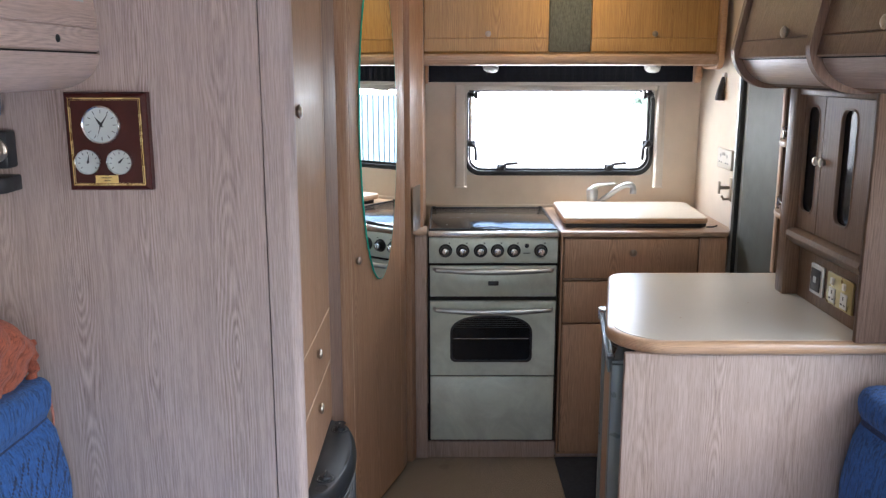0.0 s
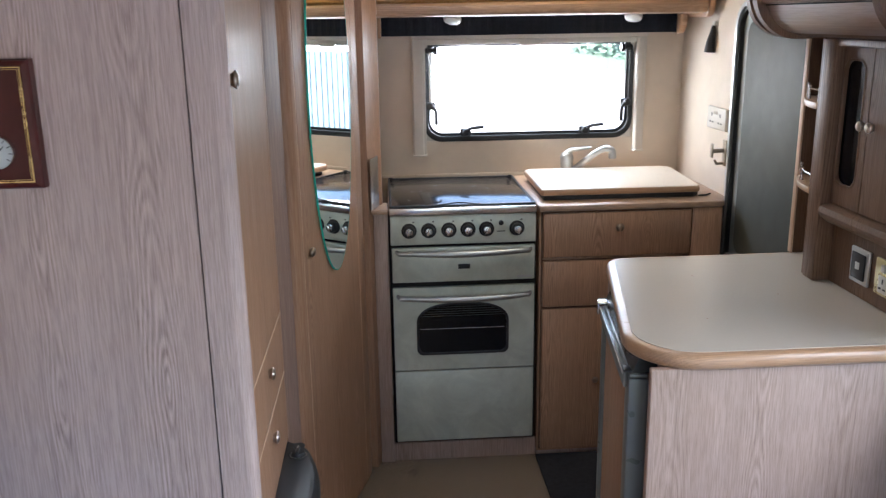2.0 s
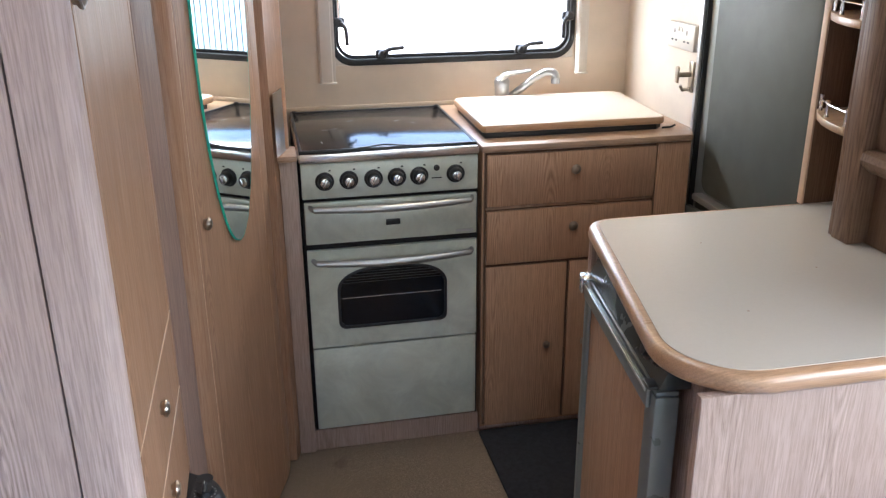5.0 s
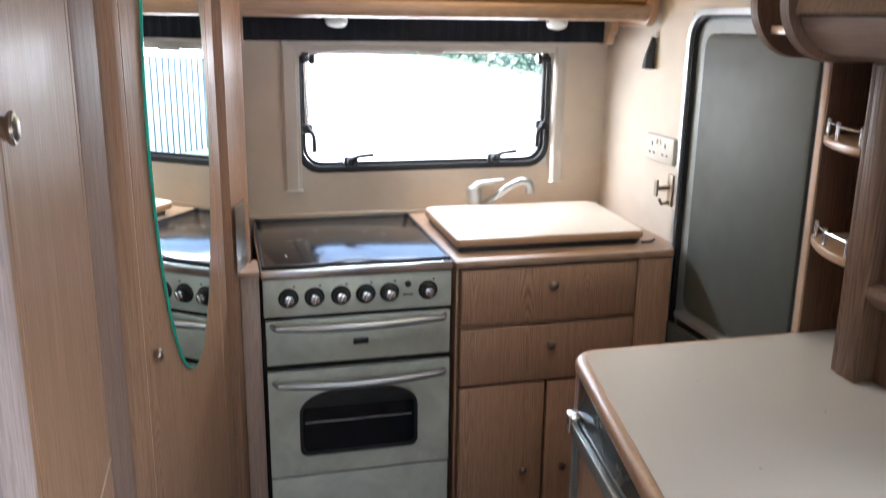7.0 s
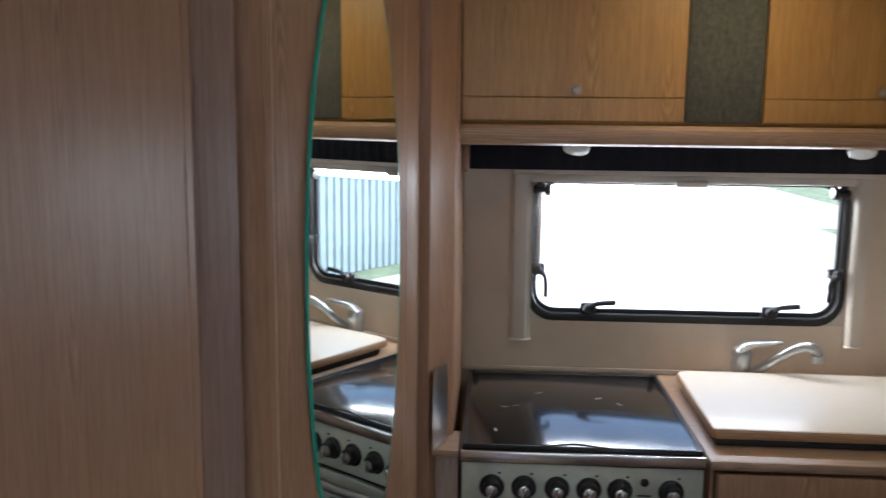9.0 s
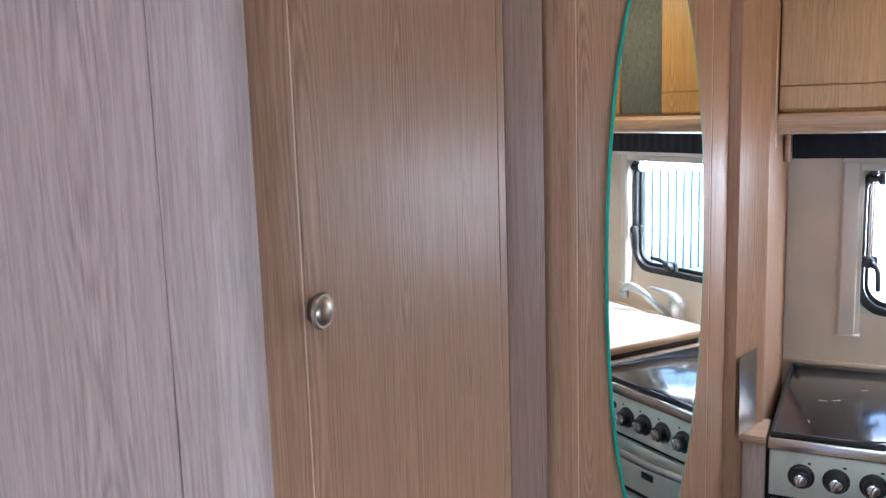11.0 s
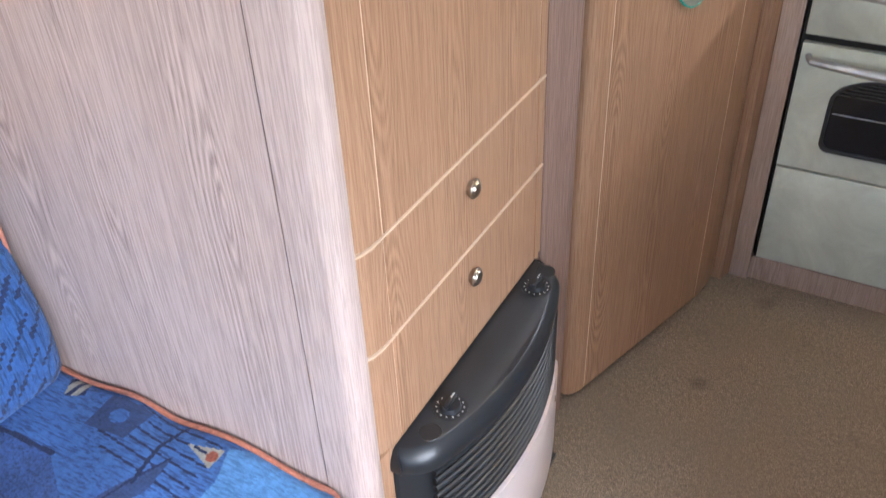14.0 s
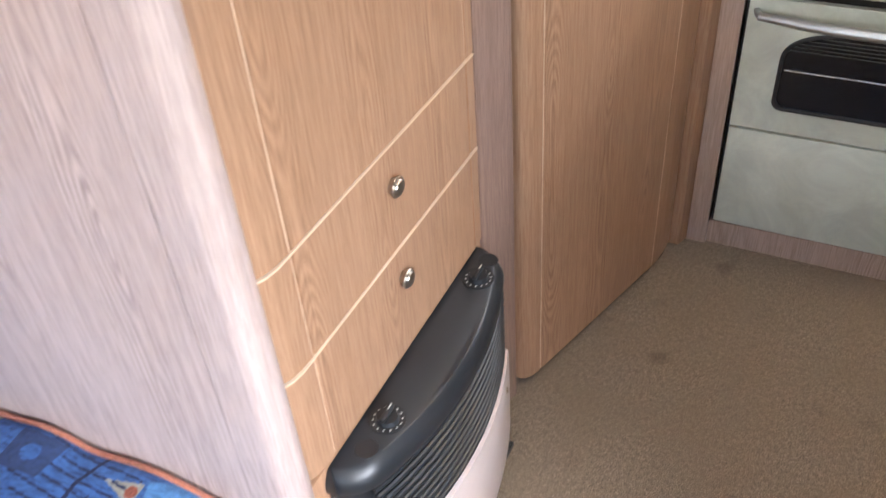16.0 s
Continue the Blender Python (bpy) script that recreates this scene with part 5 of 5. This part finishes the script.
def right_lockers():
    for nm, y0, y1, ku in (("locker", 1.918, 2.394, 2.088), ("locker", 1.30, 1.892, 1.612), ("locker", 0.45, 1.276, 0.86)):
        f = 0.797
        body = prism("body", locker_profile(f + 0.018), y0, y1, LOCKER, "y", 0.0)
        low = prism("lower_cove", [(f + 0.016, 1.543)] + arc(f + 0.105, 1.574, 0.100, 198, 262, 8, 0.096) + [(f + 0.095, 1.488)] + arc(f + 0.105, 1.574, 0.088, 262, 198, 8, 0.084), y0 + 0.001, y1 - 0.001, LOCKER_Y_LIT, "y", 0.0)
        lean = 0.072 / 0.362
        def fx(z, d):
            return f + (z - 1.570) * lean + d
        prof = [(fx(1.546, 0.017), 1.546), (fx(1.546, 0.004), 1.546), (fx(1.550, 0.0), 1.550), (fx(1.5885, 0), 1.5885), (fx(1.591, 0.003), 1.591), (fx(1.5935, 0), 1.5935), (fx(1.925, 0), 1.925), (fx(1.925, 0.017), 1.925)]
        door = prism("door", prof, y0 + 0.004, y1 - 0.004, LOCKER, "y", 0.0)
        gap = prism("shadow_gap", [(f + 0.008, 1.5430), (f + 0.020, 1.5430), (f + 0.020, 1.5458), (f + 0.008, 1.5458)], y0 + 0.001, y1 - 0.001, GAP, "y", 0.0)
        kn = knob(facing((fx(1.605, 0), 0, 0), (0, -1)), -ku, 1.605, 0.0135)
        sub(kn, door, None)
        thing("overhead_locker", (1.0, (y0 + y1) / 2, 1.47), [body, low, door, gap], "shade-darkened oak overhead locker with curved lower edge", "overhead locker", "lockers along the wall")
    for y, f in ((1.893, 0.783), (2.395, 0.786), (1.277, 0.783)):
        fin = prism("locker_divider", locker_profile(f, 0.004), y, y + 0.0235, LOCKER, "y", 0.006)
        tagged(fin, "rounded shade-darkened oak fin between lockers", "locker end", "locker fins")
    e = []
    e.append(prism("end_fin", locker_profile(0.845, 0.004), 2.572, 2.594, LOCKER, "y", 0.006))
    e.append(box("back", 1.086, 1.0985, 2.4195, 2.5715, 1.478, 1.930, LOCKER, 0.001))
    for z, d in ((1.520, 0.86), (1.735, 0.875)):
        e.append(prism("shelf", [(1.0855, 2.4195), (1.0855, 2.5715), (d + 0.015, 2.5715), (d - 0.035, 2.4195)], z - 0.007, z + 0.007, LIP, "z", 0.002))
    thing("open_end_locker", (1.0, 2.5, 1.47), e, "open-ended oak corner shelf with rounded fin", "shelf")


right_lockers()


# ---- overhead locker on the left wall ----
def left_locker():
    y0, y1 = -0.4, 1.8885
    def prof(f, z0=1.482):
        return [(XL + 0.002, 1.932), (f - 0.030, 1.932), (f, 1.560)] + arc(f - 0.105, 1.560, 0.105, 0, -90, 10, 1.560 - z0) + [(XL + 0.002, z0)]
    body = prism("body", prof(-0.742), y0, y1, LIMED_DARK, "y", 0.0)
    cove = prism("lower_cove", arc(-0.842, 1.558, 0.108, -4, -90, 10, 0.080) + [(-1.03, 1.478), (-1.03, 1.4815)] + arc(-0.842, 1.558, 0.098, -90, -4, 10, 0.072), y0, y1 - 0.001, LIMED_Y, "y", 0.0)
    d0 = [(-0.7405, 1.5565), (-0.733, 1.560), (-0.7335, 1.602), (-0.7365, 1.604), (-0.7337, 1.606), (-0.762, 1.926), (-0.7725, 1.926)]
    door = prism("door", d0, y0 + 0.01, y1 - 0.004, LIMED_Y, "y", 0.0)
    sub(lathe("lock_button", [(0.0075, 0.0), (0.0075, 0.002), (0.005, 0.004), (0, 0.0042)], out_of(facing((-0.7332, 0, 0), (0, 1)), 1.682, 1.579), INK, 14), door, None)
    sticker = prism("sticker", [(-0.7372, 1.655), (-0.7402, 1.695), (-0.7410, 1.695), (-0.7380, 1.655)], 1.765, 1.83, DIAL, "y")
    sub(sticker, door, None)
    gap = box("shadow_gap", -0.752, -0.7415, y0 + 0.01, y1 - 0.002, 1.5535, 1.5562, GAP, 0.0)
    thing("overhead_locker", (-0.9, 0.7, 1.48), [body, cove, door, gap], "limed oak overhead locker with rounded pale underside", "overhead locker", "lockers along the wall")


left_locker()


# ---- weather clock on the partition ----
def weather_clock():
    y = 1.8895
    x0, x1, z0, z1 = -0.814, -0.636, 1.263, 1.473
    bm = bmesh.new()
    rows = [[bm.verts.new((x, yy, z)) for x, z in ((x0 + k, z0 + k), (x1 - k, z0 + k), (x1 - k, z1 - k), (x0 + k, z1 - k))] for k, yy in ((0, y), (0, y - 0.019), (0.003, y - 0.025), (0.009, y - 0.028))]
    bm.faces.new(rows[0][::-1])
    bm.faces.new(rows[-1])
    for a, b in zip(rows, rows[1:]):
        for i in range(4):
            bm.faces.new((a[i], a[(i + 1) % 4], b[(i + 1) % 4], b[i]))
    parts = [finish("board", bm, MAHOGANY)]
    def line(k, w):
        return [(x0 + k, z0 + k), (x1 - k, z0 + k), (x1 - k, z1 - k), (x0 + k, z1 - k)], [(x0 + k + w, z0 + k + w), (x1 - k - w, z0 + k + w), (x1 - k - w, z1 - k - w), (x0 + k + w, z1 - k - w)]
    for k, w in ((0.0115, 0.0021), (0.0155, 0.0008)):
        o, i = line(k, w)
        parts.append(hoop("inlay", o, i, y - 0.0293, y - 0.0275, GOLD, "y"))
    m = facing((0, y - 0.028, 0), (1, 0))
    for cx, cz, r, pointers, nt in ((-0.733, 1.4045, 0.0405, ((-35, 0.55, 0.0030), (35, 0.72, 0.0022), (200, 0.75, 0.0009)), 12), (-0.767, 1.3255, 0.0275, ((10, 0.6, 0.0018),), 9), (-0.699, 1.3255, 0.0275, ((48, 0.6, 0.0018),), 9)):
        parts.append(lathe("bezel", [(r * 0.90, 0.004), (r * 0.92, 0.009), (r * 0.97, 0.0105), (r * 1.02, 0.008), (r * 1.04, 0.0), (r * 0.90, 0.0)], out_of(m, cx, cz), CHROME, 40))
        parts.append(lathe("face", [(r * 0.91, 0.0036), (0, 0.0037)], out_of(m, cx, cz), DIAL, 40))
        for i in range(nt):
            a = radians(360 * i / nt if nt == 12 else -130 + 260 * i / (nt - 1))
            t = Matrix.Translation((cx + math.sin(a) * r * 0.72, y - 0.028 - 0.0042, cz + math.cos(a) * r * 0.72)) @ Matrix.Rotation(a, 4, "Y")
            parts.append(box("tick", -0.0007, 0.0007, -0.0002, 0.0002, -r * 0.09, r * 0.09, INK, 0.0, t))
        for ang, ln, w in pointers:
            a = radians(ang)
            t = Matrix.Translation((cx, y - 0.028 - 0.0052, cz)) @ Matrix.Rotation(a, 4, "Y")
            parts.append(prism("hand", [(-w * 0.5, -r * 0.14), (w * 0.5, -r * 0.14), (w, r * 0.1), (0, r * ln), (-w, r * 0.1)], -0.0003, 0.0003, INK, "y", 0.0, t))
        parts.append(lathe("hub", [(0.0026, 0.004), (0.0022, 0.0068), (0, 0.007)], out_of(m, cx, cz), INK, 12))
    parts.append(box("plaque", -0.755, -0.706, y - 0.0292, y - 0.0278, 1.279, 1.296, GOLD, 0.0))
    for k in range(2):
        parts.append(box("engraving", -0.742 + 0.006 * k, -0.719 - 0.004 * k, y - 0.0297, y - 0.0293, 1.290 - 0.006 * k, 1.2915 - 0.006 * k, INK, 0.0))
    thing("weather_clock", (-0.725, y, 1.263), parts, "mahogany weather station clock with three white dials", "clock")


weather_clock()


# ---- small black things beside the clock ----
sp = [box("case", -1.044, -0.932, 1.845, 1.889, 1.312, 1.392, BLACK, 0.006), lathe("dial", [(0.026, 0), (0.026, 0.006), (0.020, 0.008), (0.016, 0.004), (0, 0.004)], out_of(facing((0, 1.845, 0), (1, 0)), -0.957, 1.352), KNOBMETAL, 24)]
thing("radio", (-0.985, 1.867, 1.312), sp, "black radio with a round metal dial", "radio")
tagged(prism("wall_shelf", [(-1.044, 1.889), (-1.044, 1.80), (-0.945, 1.80), (-0.928, 1.82), (-0.928, 1.889)], 1.262, 1.296, BLACK, "z", 0.004), "small black shelf under the radio", "shelf")
bm = bmesh.new()
rows = []
for i in range(61):
    yy = 1.30 + 0.585 * i / 60
    xx = -0.952 + 0.014 * math.sin(i * 1.25)
    rows.append([bm.verts.new((xx, yy, 1.478)), bm.verts.new((xx - 0.004, yy, 0.90)), bm.verts.new((xx - 0.012, yy, 0.90)), bm.verts.new((xx - 0.008, yy, 1.478))])
for a, b in zip(rows, rows[1:]):
    for j in range(4):
        bm.faces.new((a[j], a[(j + 1) % 4], b[(j + 1) % 4], b[j]))
# the curtain is short: it ends above the radio
bmesh.ops.scale(bm, vec=(1, 1, 0.09), verts=bm.verts)
bmesh.ops.translate(bm, vec=(0, 0, 1.478 - 1.478 * 0.09), verts=bm.verts)
tagged(finish("curtain", bm, BLUE_Z, True), "gathered dark blue curtain under the locker", "curtain")


# ---- sofas ----
def inside(x, y, pts):
    hit = False
    for (ax, ay), (bx, by) in zip(pts, pts[1:] + pts[:1]):
        if (ay > y) != (by > y) and x < (bx - ax) * (y - ay) / (by - ay) + ax:
            hit = not hit
    return hit


def near_line(x, y, a, b, w):
    ax, ay = a
    bx, by = b
    t = max(0.0, min(1.0, ((x - ax) * (bx - ax) + (y - ay) * (by - ay)) / ((bx - ax) ** 2 + (by - ay) ** 2)))
    return math.hypot(x - ax - t * (bx - ax), y - ay - t * (by - ay)) < w


MOTIF = 0.62


def seat_cloth(p):
    """0 blue, 1 light blue, 2 dark, 3 check, 4 thread, 5 sand, 6 rust: shapes drawn on the seat, repeating down its length."""
    if p.z < 0.40:
        return 0
    x, y = p.x, p.y
    y = 1.895 - ((1.895 - y) % MOTIF)
    if near_line(x, y, (-0.626, 1.877), (-0.636, 1.828), 0.003) or near_line(x, y, (-0.636, 1.828), (-0.622, 1.758), 0.003) or near_line(x, y, (-0.878, 1.745), (-0.771, 1.749), 0.004):
        return 4
    if inside(x, y, [(-0.606, 1.846), (-0.543, 1.857), (-0.546, 1.824)]):
        return 6 if math.hypot(x + 0.555, y - 1.842) < 0.009 else (4 if near_line(x, y, (-0.59, 1.846), (-0.56, 1.842), 0.002) else 5)
    if math.hypot(x + 0.751, y - 1.649) < 0.012 or math.hypot(x + 0.720, y - 1.641) < 0.012:
        return 6
    if inside(x, y, [(-0.606, 1.819), (-0.624, 1.771), (-0.656, 1.708), (-0.675, 1.639), (-0.690, 1.590), (-0.632, 1.655), (-0.597, 1.764)]):
        return 4 if near_line(x, y, (-0.606, 1.815), (-0.682, 1.60), 0.0016) else 2
    if inside(x, y, [(-0.870, 1.876), (-0.836, 1.888), (-0.818, 1.852), (-0.846, 1.836)]):
        return 5 if math.sin(x * 330) > -0.4 else 4
    if abs(x + 0.730) < 0.042 and abs(y - 1.838) < 0.030:
        return 2 if math.hypot((x + 0.728) / 1.3, y - 1.838) > 0.013 else 0
    if inside(x, y, [(-0.541, 1.862), (-0.523, 1.811), (-0.533, 1.759), (-0.529, 1.712), (-0.56, 1.60), (-0.53, 1.45), (-0.30, 1.45), (-0.30, 1.90), (-0.46, 1.90)]):
        return 1
    if inside(x, y, [(-0.95, 1.70), (-0.878, 1.742), (-0.771, 1.745), (-0.700, 1.700), (-0.690, 1.670), (-0.737, 1.620), (-0.85, 1.59)]):
        return 3
    k = (y + 0.10 * x + 0.0016 * math.sin(26 * x)) / 0.0175
    if -0.71 + 0.03 * math.sin(5 * round(k)) < x < -0.55 and y > 1.765 and abs(k - round(k)) < 0.105:
        return 4
    if -0.70 + 0.05 * math.sin(3 * round(k)) < x < -0.62 + 0.04 * math.sin(7 * round(k)) and 1.55 < y < 1.70 and abs(k - round(k)) < 0.075:
        return 4
    return 0


CLOTHS = [BLUE, BLUE_LIGHT, BLUE_DARK, BLUE_CHECK, LINE, SAND, RUST]


def seat_puff(p):
    if p.z > 0.40:
        b = 0.010 * math.sin(p.x * 9 + 1.0) * math.sin(p.y * 7.5) + 0.004 * math.sin(p.x * 31 + p.y * 23)
        for cx, cy in ((-0.665, 1.865), (-0.545, 1.725), (-0.80, 1.70)):
            b -= 0.011 * math.exp(-((p.x - cx) ** 2 + (p.y - cy) ** 2) / 0.0022)
        return Vector((p.x, p.y, p.z + b))
    return p


def left_sofa():
    seat = soft_block("seat", (-1.03, 1.42, 0.36), (-0.350, 1.886, 0.480), 0.028, 0.0021, CLOTHS, seat_cloth, seat_puff)
    mid_seat = soft_block("seat", (-1.03, 0.55, 0.36), (-0.350, 1.415, 0.480), 0.028, 0.006, CLOTHS, seat_cloth, seat_puff)
    base = box("base", -1.04, -0.375, -1.2, 1.886, 0.0, 0.3595, LIMED, 0.003)
    rest_seat = soft_block("seat", (-1.03, -1.15, 0.36), (-0.335, 0.545, 0.484), 0.042, 0.03, [BLUE])
    tilt = Matrix.Translation((-0.905, 0, 0.47)) @ Matrix.Rotation(radians(-1.5), 4, "Y") @ Matrix.Translation((0.905, 0, -0.47))

    def back_cloth(p):
        k = (p.z + 0.15 * math.sin(p.y * 9)) / 0.028
        if p.z > 0.745:
            return 0
        if 0.736 < p.z <= 0.745:
            return 1
        if abs(k - round(k)) < 0.15 and math.sin(p.y * 61 + 3 * round(k)) > -0.2 and p.z < 0.70:
            return 1
        return 0

    def back_puff(p):
        d = 0.012 * math.sin((p.z - 0.48) * 17) + 0.006 * math.sin(p.y * 11)
        if abs(p.z - 0.74) < 0.03:
            d -= 0.016 * (1 - abs(p.z - 0.74) / 0.03)
        return Vector((p.x + (d if p.x > -0.96 else 0), p.y, p.z + (0.006 * math.sin(p.y * 13) if p.z > 0.8 else 0)))

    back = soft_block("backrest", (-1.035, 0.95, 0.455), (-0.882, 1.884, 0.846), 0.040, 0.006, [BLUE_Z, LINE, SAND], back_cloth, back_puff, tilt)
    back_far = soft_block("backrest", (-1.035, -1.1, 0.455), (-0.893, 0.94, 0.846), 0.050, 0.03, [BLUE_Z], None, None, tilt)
    line = [(-1.02 + 0.63 * i / 60, 1.8815) for i in range(60)] + arc(-0.392, 1.8415, 0.040, 90, 0, 10) + [(-0.352, 1.83 - 0.02 * i) for i in range(63)]
    edge = [seat_puff(Vector((x, y, 0.4715))) for x, y in line]
    pipe = tube("piping", edge, 0.0046, PIPE, 8)
    up = [(-0.904 + 0.005 * math.sin(i * 0.35), 1.876, 0.485 + 0.0115 * i) for i in range(30)]
    pipe_back = tube("piping", up, 0.003, PIPE, 8, m=tilt)
    thing("sofa", (-0.7, 0.4, 0.0), [seat, mid_seat, base, rest_seat, back, back_far, pipe, pipe_back], "blue patterned chenille bench sofa with rust piping", "sofa", "sofas")


left_sofa()


def pillow():
    def puff(p):
        fold = 0.012 * abs(math.sin(p.y * 52 + 2.5 * p.z)) + 0.004 * math.sin(p.z * 120)
        k = 1 + 0.25 * math.cos(p.y * 9)
        return Vector((p.x * k + fold, p.y, p.z * k + 0.006 * math.sin(p.y * 52)))

    m = Matrix.Translation((-0.988, 1.700, 0.918)) @ Matrix.Rotation(radians(-24), 4, "X") @ Matrix.Rotation(radians(22), 4, "Y")
    body = soft_block("cushion", (-0.050, -0.15, -0.075), (0.050, 0.15, 0.085), 0.040, 0.008, [RUST], None, puff, m)
    frill = tube("frill", smooth_path([(0.02, 0.150, 0.085), (0.055, 0.165, 0.02), (0.062, 0.168, -0.05), (0.050, 0.160, -0.085)], 8), [0.012 + 0.004 * math.sin(2.1 * i) for i in range(25)], RUST, 10, m=m)
    thing("throw_cushion", (-0.96, 1.69, 0.85), [body, frill], "rust orange ruched throw cushion on the sofa back", "cushion")


pillow()


def right_sofa():
    base = box("base", 0.50, 1.094, -1.2, 1.870, 0.0, 0.3595, LIMED, 0.003)
    seat = soft_block("seat", (0.47, -1.15, 0.36), (1.09, 1.866, 0.475), 0.040, 0.03, [BLUE])

    def back_cloth(p):
        return 1 if 0.737 < p.z < 0.748 else 0

    def back_puff(p):
        d = 0.010 * math.sin(p.y * 11) + 0.012 * math.sin((p.z - 0.48) * 17)
        if abs(p.z - 0.74) < 0.03:
            d -= 0.014 * (1 - abs(p.z - 0.74) / 0.03)
        return Vector((p.x - (d if p.x < 1.0 else 0), p.y, p.z))

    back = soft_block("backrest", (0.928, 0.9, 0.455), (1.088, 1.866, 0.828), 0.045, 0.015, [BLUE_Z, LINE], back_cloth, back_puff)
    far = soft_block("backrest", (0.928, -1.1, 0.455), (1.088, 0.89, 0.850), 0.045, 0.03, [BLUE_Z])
    thing("sofa", (0.8, 0.3, 0.0), [base, seat, back, far], "blue chenille bench sofa with upright backrest", "sofa", "sofas")


right_sofa()

# ---- door mat ----
tagged(prism("door_mat", [(0.436, 2.62), (1.085, 2.62), (1.085, 3.188), (0.436, 3.188)], 0.0, 0.012, MAT_NAVY, "z", 0.004), "dark navy ribbed door mat on the carpet", "mat")

# ---- outside ----
# Tarmac made pale: the sky mirrored on its wet surface is in the colour.
TARMAC = plain("sky_paled_tarmac", (0.55, 0.55, 0.545), 0.7, 0, 0.12, 1.5, 0.2, 30)
KERB = plain("kerb_stone", (0.16, 0.16, 0.158), 0.8, 0, 0.15, 4)
GRASS = plain("grass", (0.06, 0.085, 0.055), 0.9, 0, 0.4, 3, 0.5, 60)
LEAF = plain("hedge_leaf", (0.07, 0.12, 0.085), 0.6, 0, 0.45, 2.0)
FENCE = plain("galvanised_fence", (0.13, 0.175, 0.215), 0.5, 0.3, 0.1, 5)
G0 = -0.45
tagged(boxes("ground", [(-400, 400, -400, 600, G0 - 0.2, G0)], TARMAC), "tarmac yard with the sky's reflection put into its pale colour", "ground", kind=S)
tagged(boxes("kerb", [(4.40, 4.55, 4, 60, G0, G0 + 0.07)], KERB), "low dark kerb beside the yard", "kerb", kind=S)
ASPHALT = plain("grey_asphalt", (0.24, 0.245, 0.25), 0.8, 0, 0.2, 2, 0.3, 40)
tagged(boxes("pavement", [(4.55, 6.05, -6, 18, G0, G0 + 0.06), (4.55, 8.2, 18, 60, G0, G0 + 0.06)], ASPHALT), "grey asphalt footway behind the kerb", "pavement", kind=S)
tagged(boxes("ground_verge", [(6.05, 30, -6, 18, G0, G0 + 0.05), (8.2, 30, 18, 60, G0, G0 + 0.05)], GRASS), "rough grass verge under the fence", "grass", kind=S)


def fence():
    pale = prism("pale", [(-0.046, 0.0), (0.046, 0.0), (0.046, 1.98), (0.0, 2.08), (-0.046, 1.98)], -0.012, 0.012, FENCE, "y")
    posts = []
    rail_a = box("rail", 6.62, 6.66, -4, 18, G0 + 0.40, G0 + 0.46, FENCE, 0.0)
    rail_b = box("rail", 6.62, 6.66, -4, 18, G0 + 1.48, G0 + 1.54, FENCE, 0.0)
    parts = [rail_a, rail_b]
    for i in range(172):
        p = pale if i == 0 else new("pale", pale.data)
        p.matrix_world = pose(6.60, -4 + 0.128 * i, G0 + 0.06, 0, 0, 90)
        parts.append(p)
    thing("fence", (6.60, 7, G0), parts, "grey galvanised palisade fence beyond the yard", "fence")


fence()
rng = random.Random(4)
bm = bmesh.new()
for i in range(15000):
    y = rng.uniform(-4, 48)
    h = 3.0 + 0.9 * noise.noise((y * 0.35, 2.0, 0.0)) + 0.5 * noise.noise((y * 1.3, 5.0, 0.0))
    x = 11.5 + rng.gauss(0, 0.45) + (0 if y < 26 else (y - 26) * -0.02)
    z = G0 + h * rng.random() ** 0.8
    c = Vector((x, y, z))
    a = Vector((rng.gauss(0, 1), rng.gauss(0, 1), rng.gauss(0, 1))).normalized() * rng.uniform(0.08, 0.2)
    b = a.orthogonal().normalized() * a.length * 0.5
    bm.faces.new([bm.verts.new(c + v) for v in (a, b, -a, -b)])
me = bpy.data.meshes.new("hedge")
bm.to_mesh(me)
bm.free()
me.materials.append(LEAF)
tagged(new("hedge", me), "overgrown green hedge behind the fence", "hedge", kind="stuff")
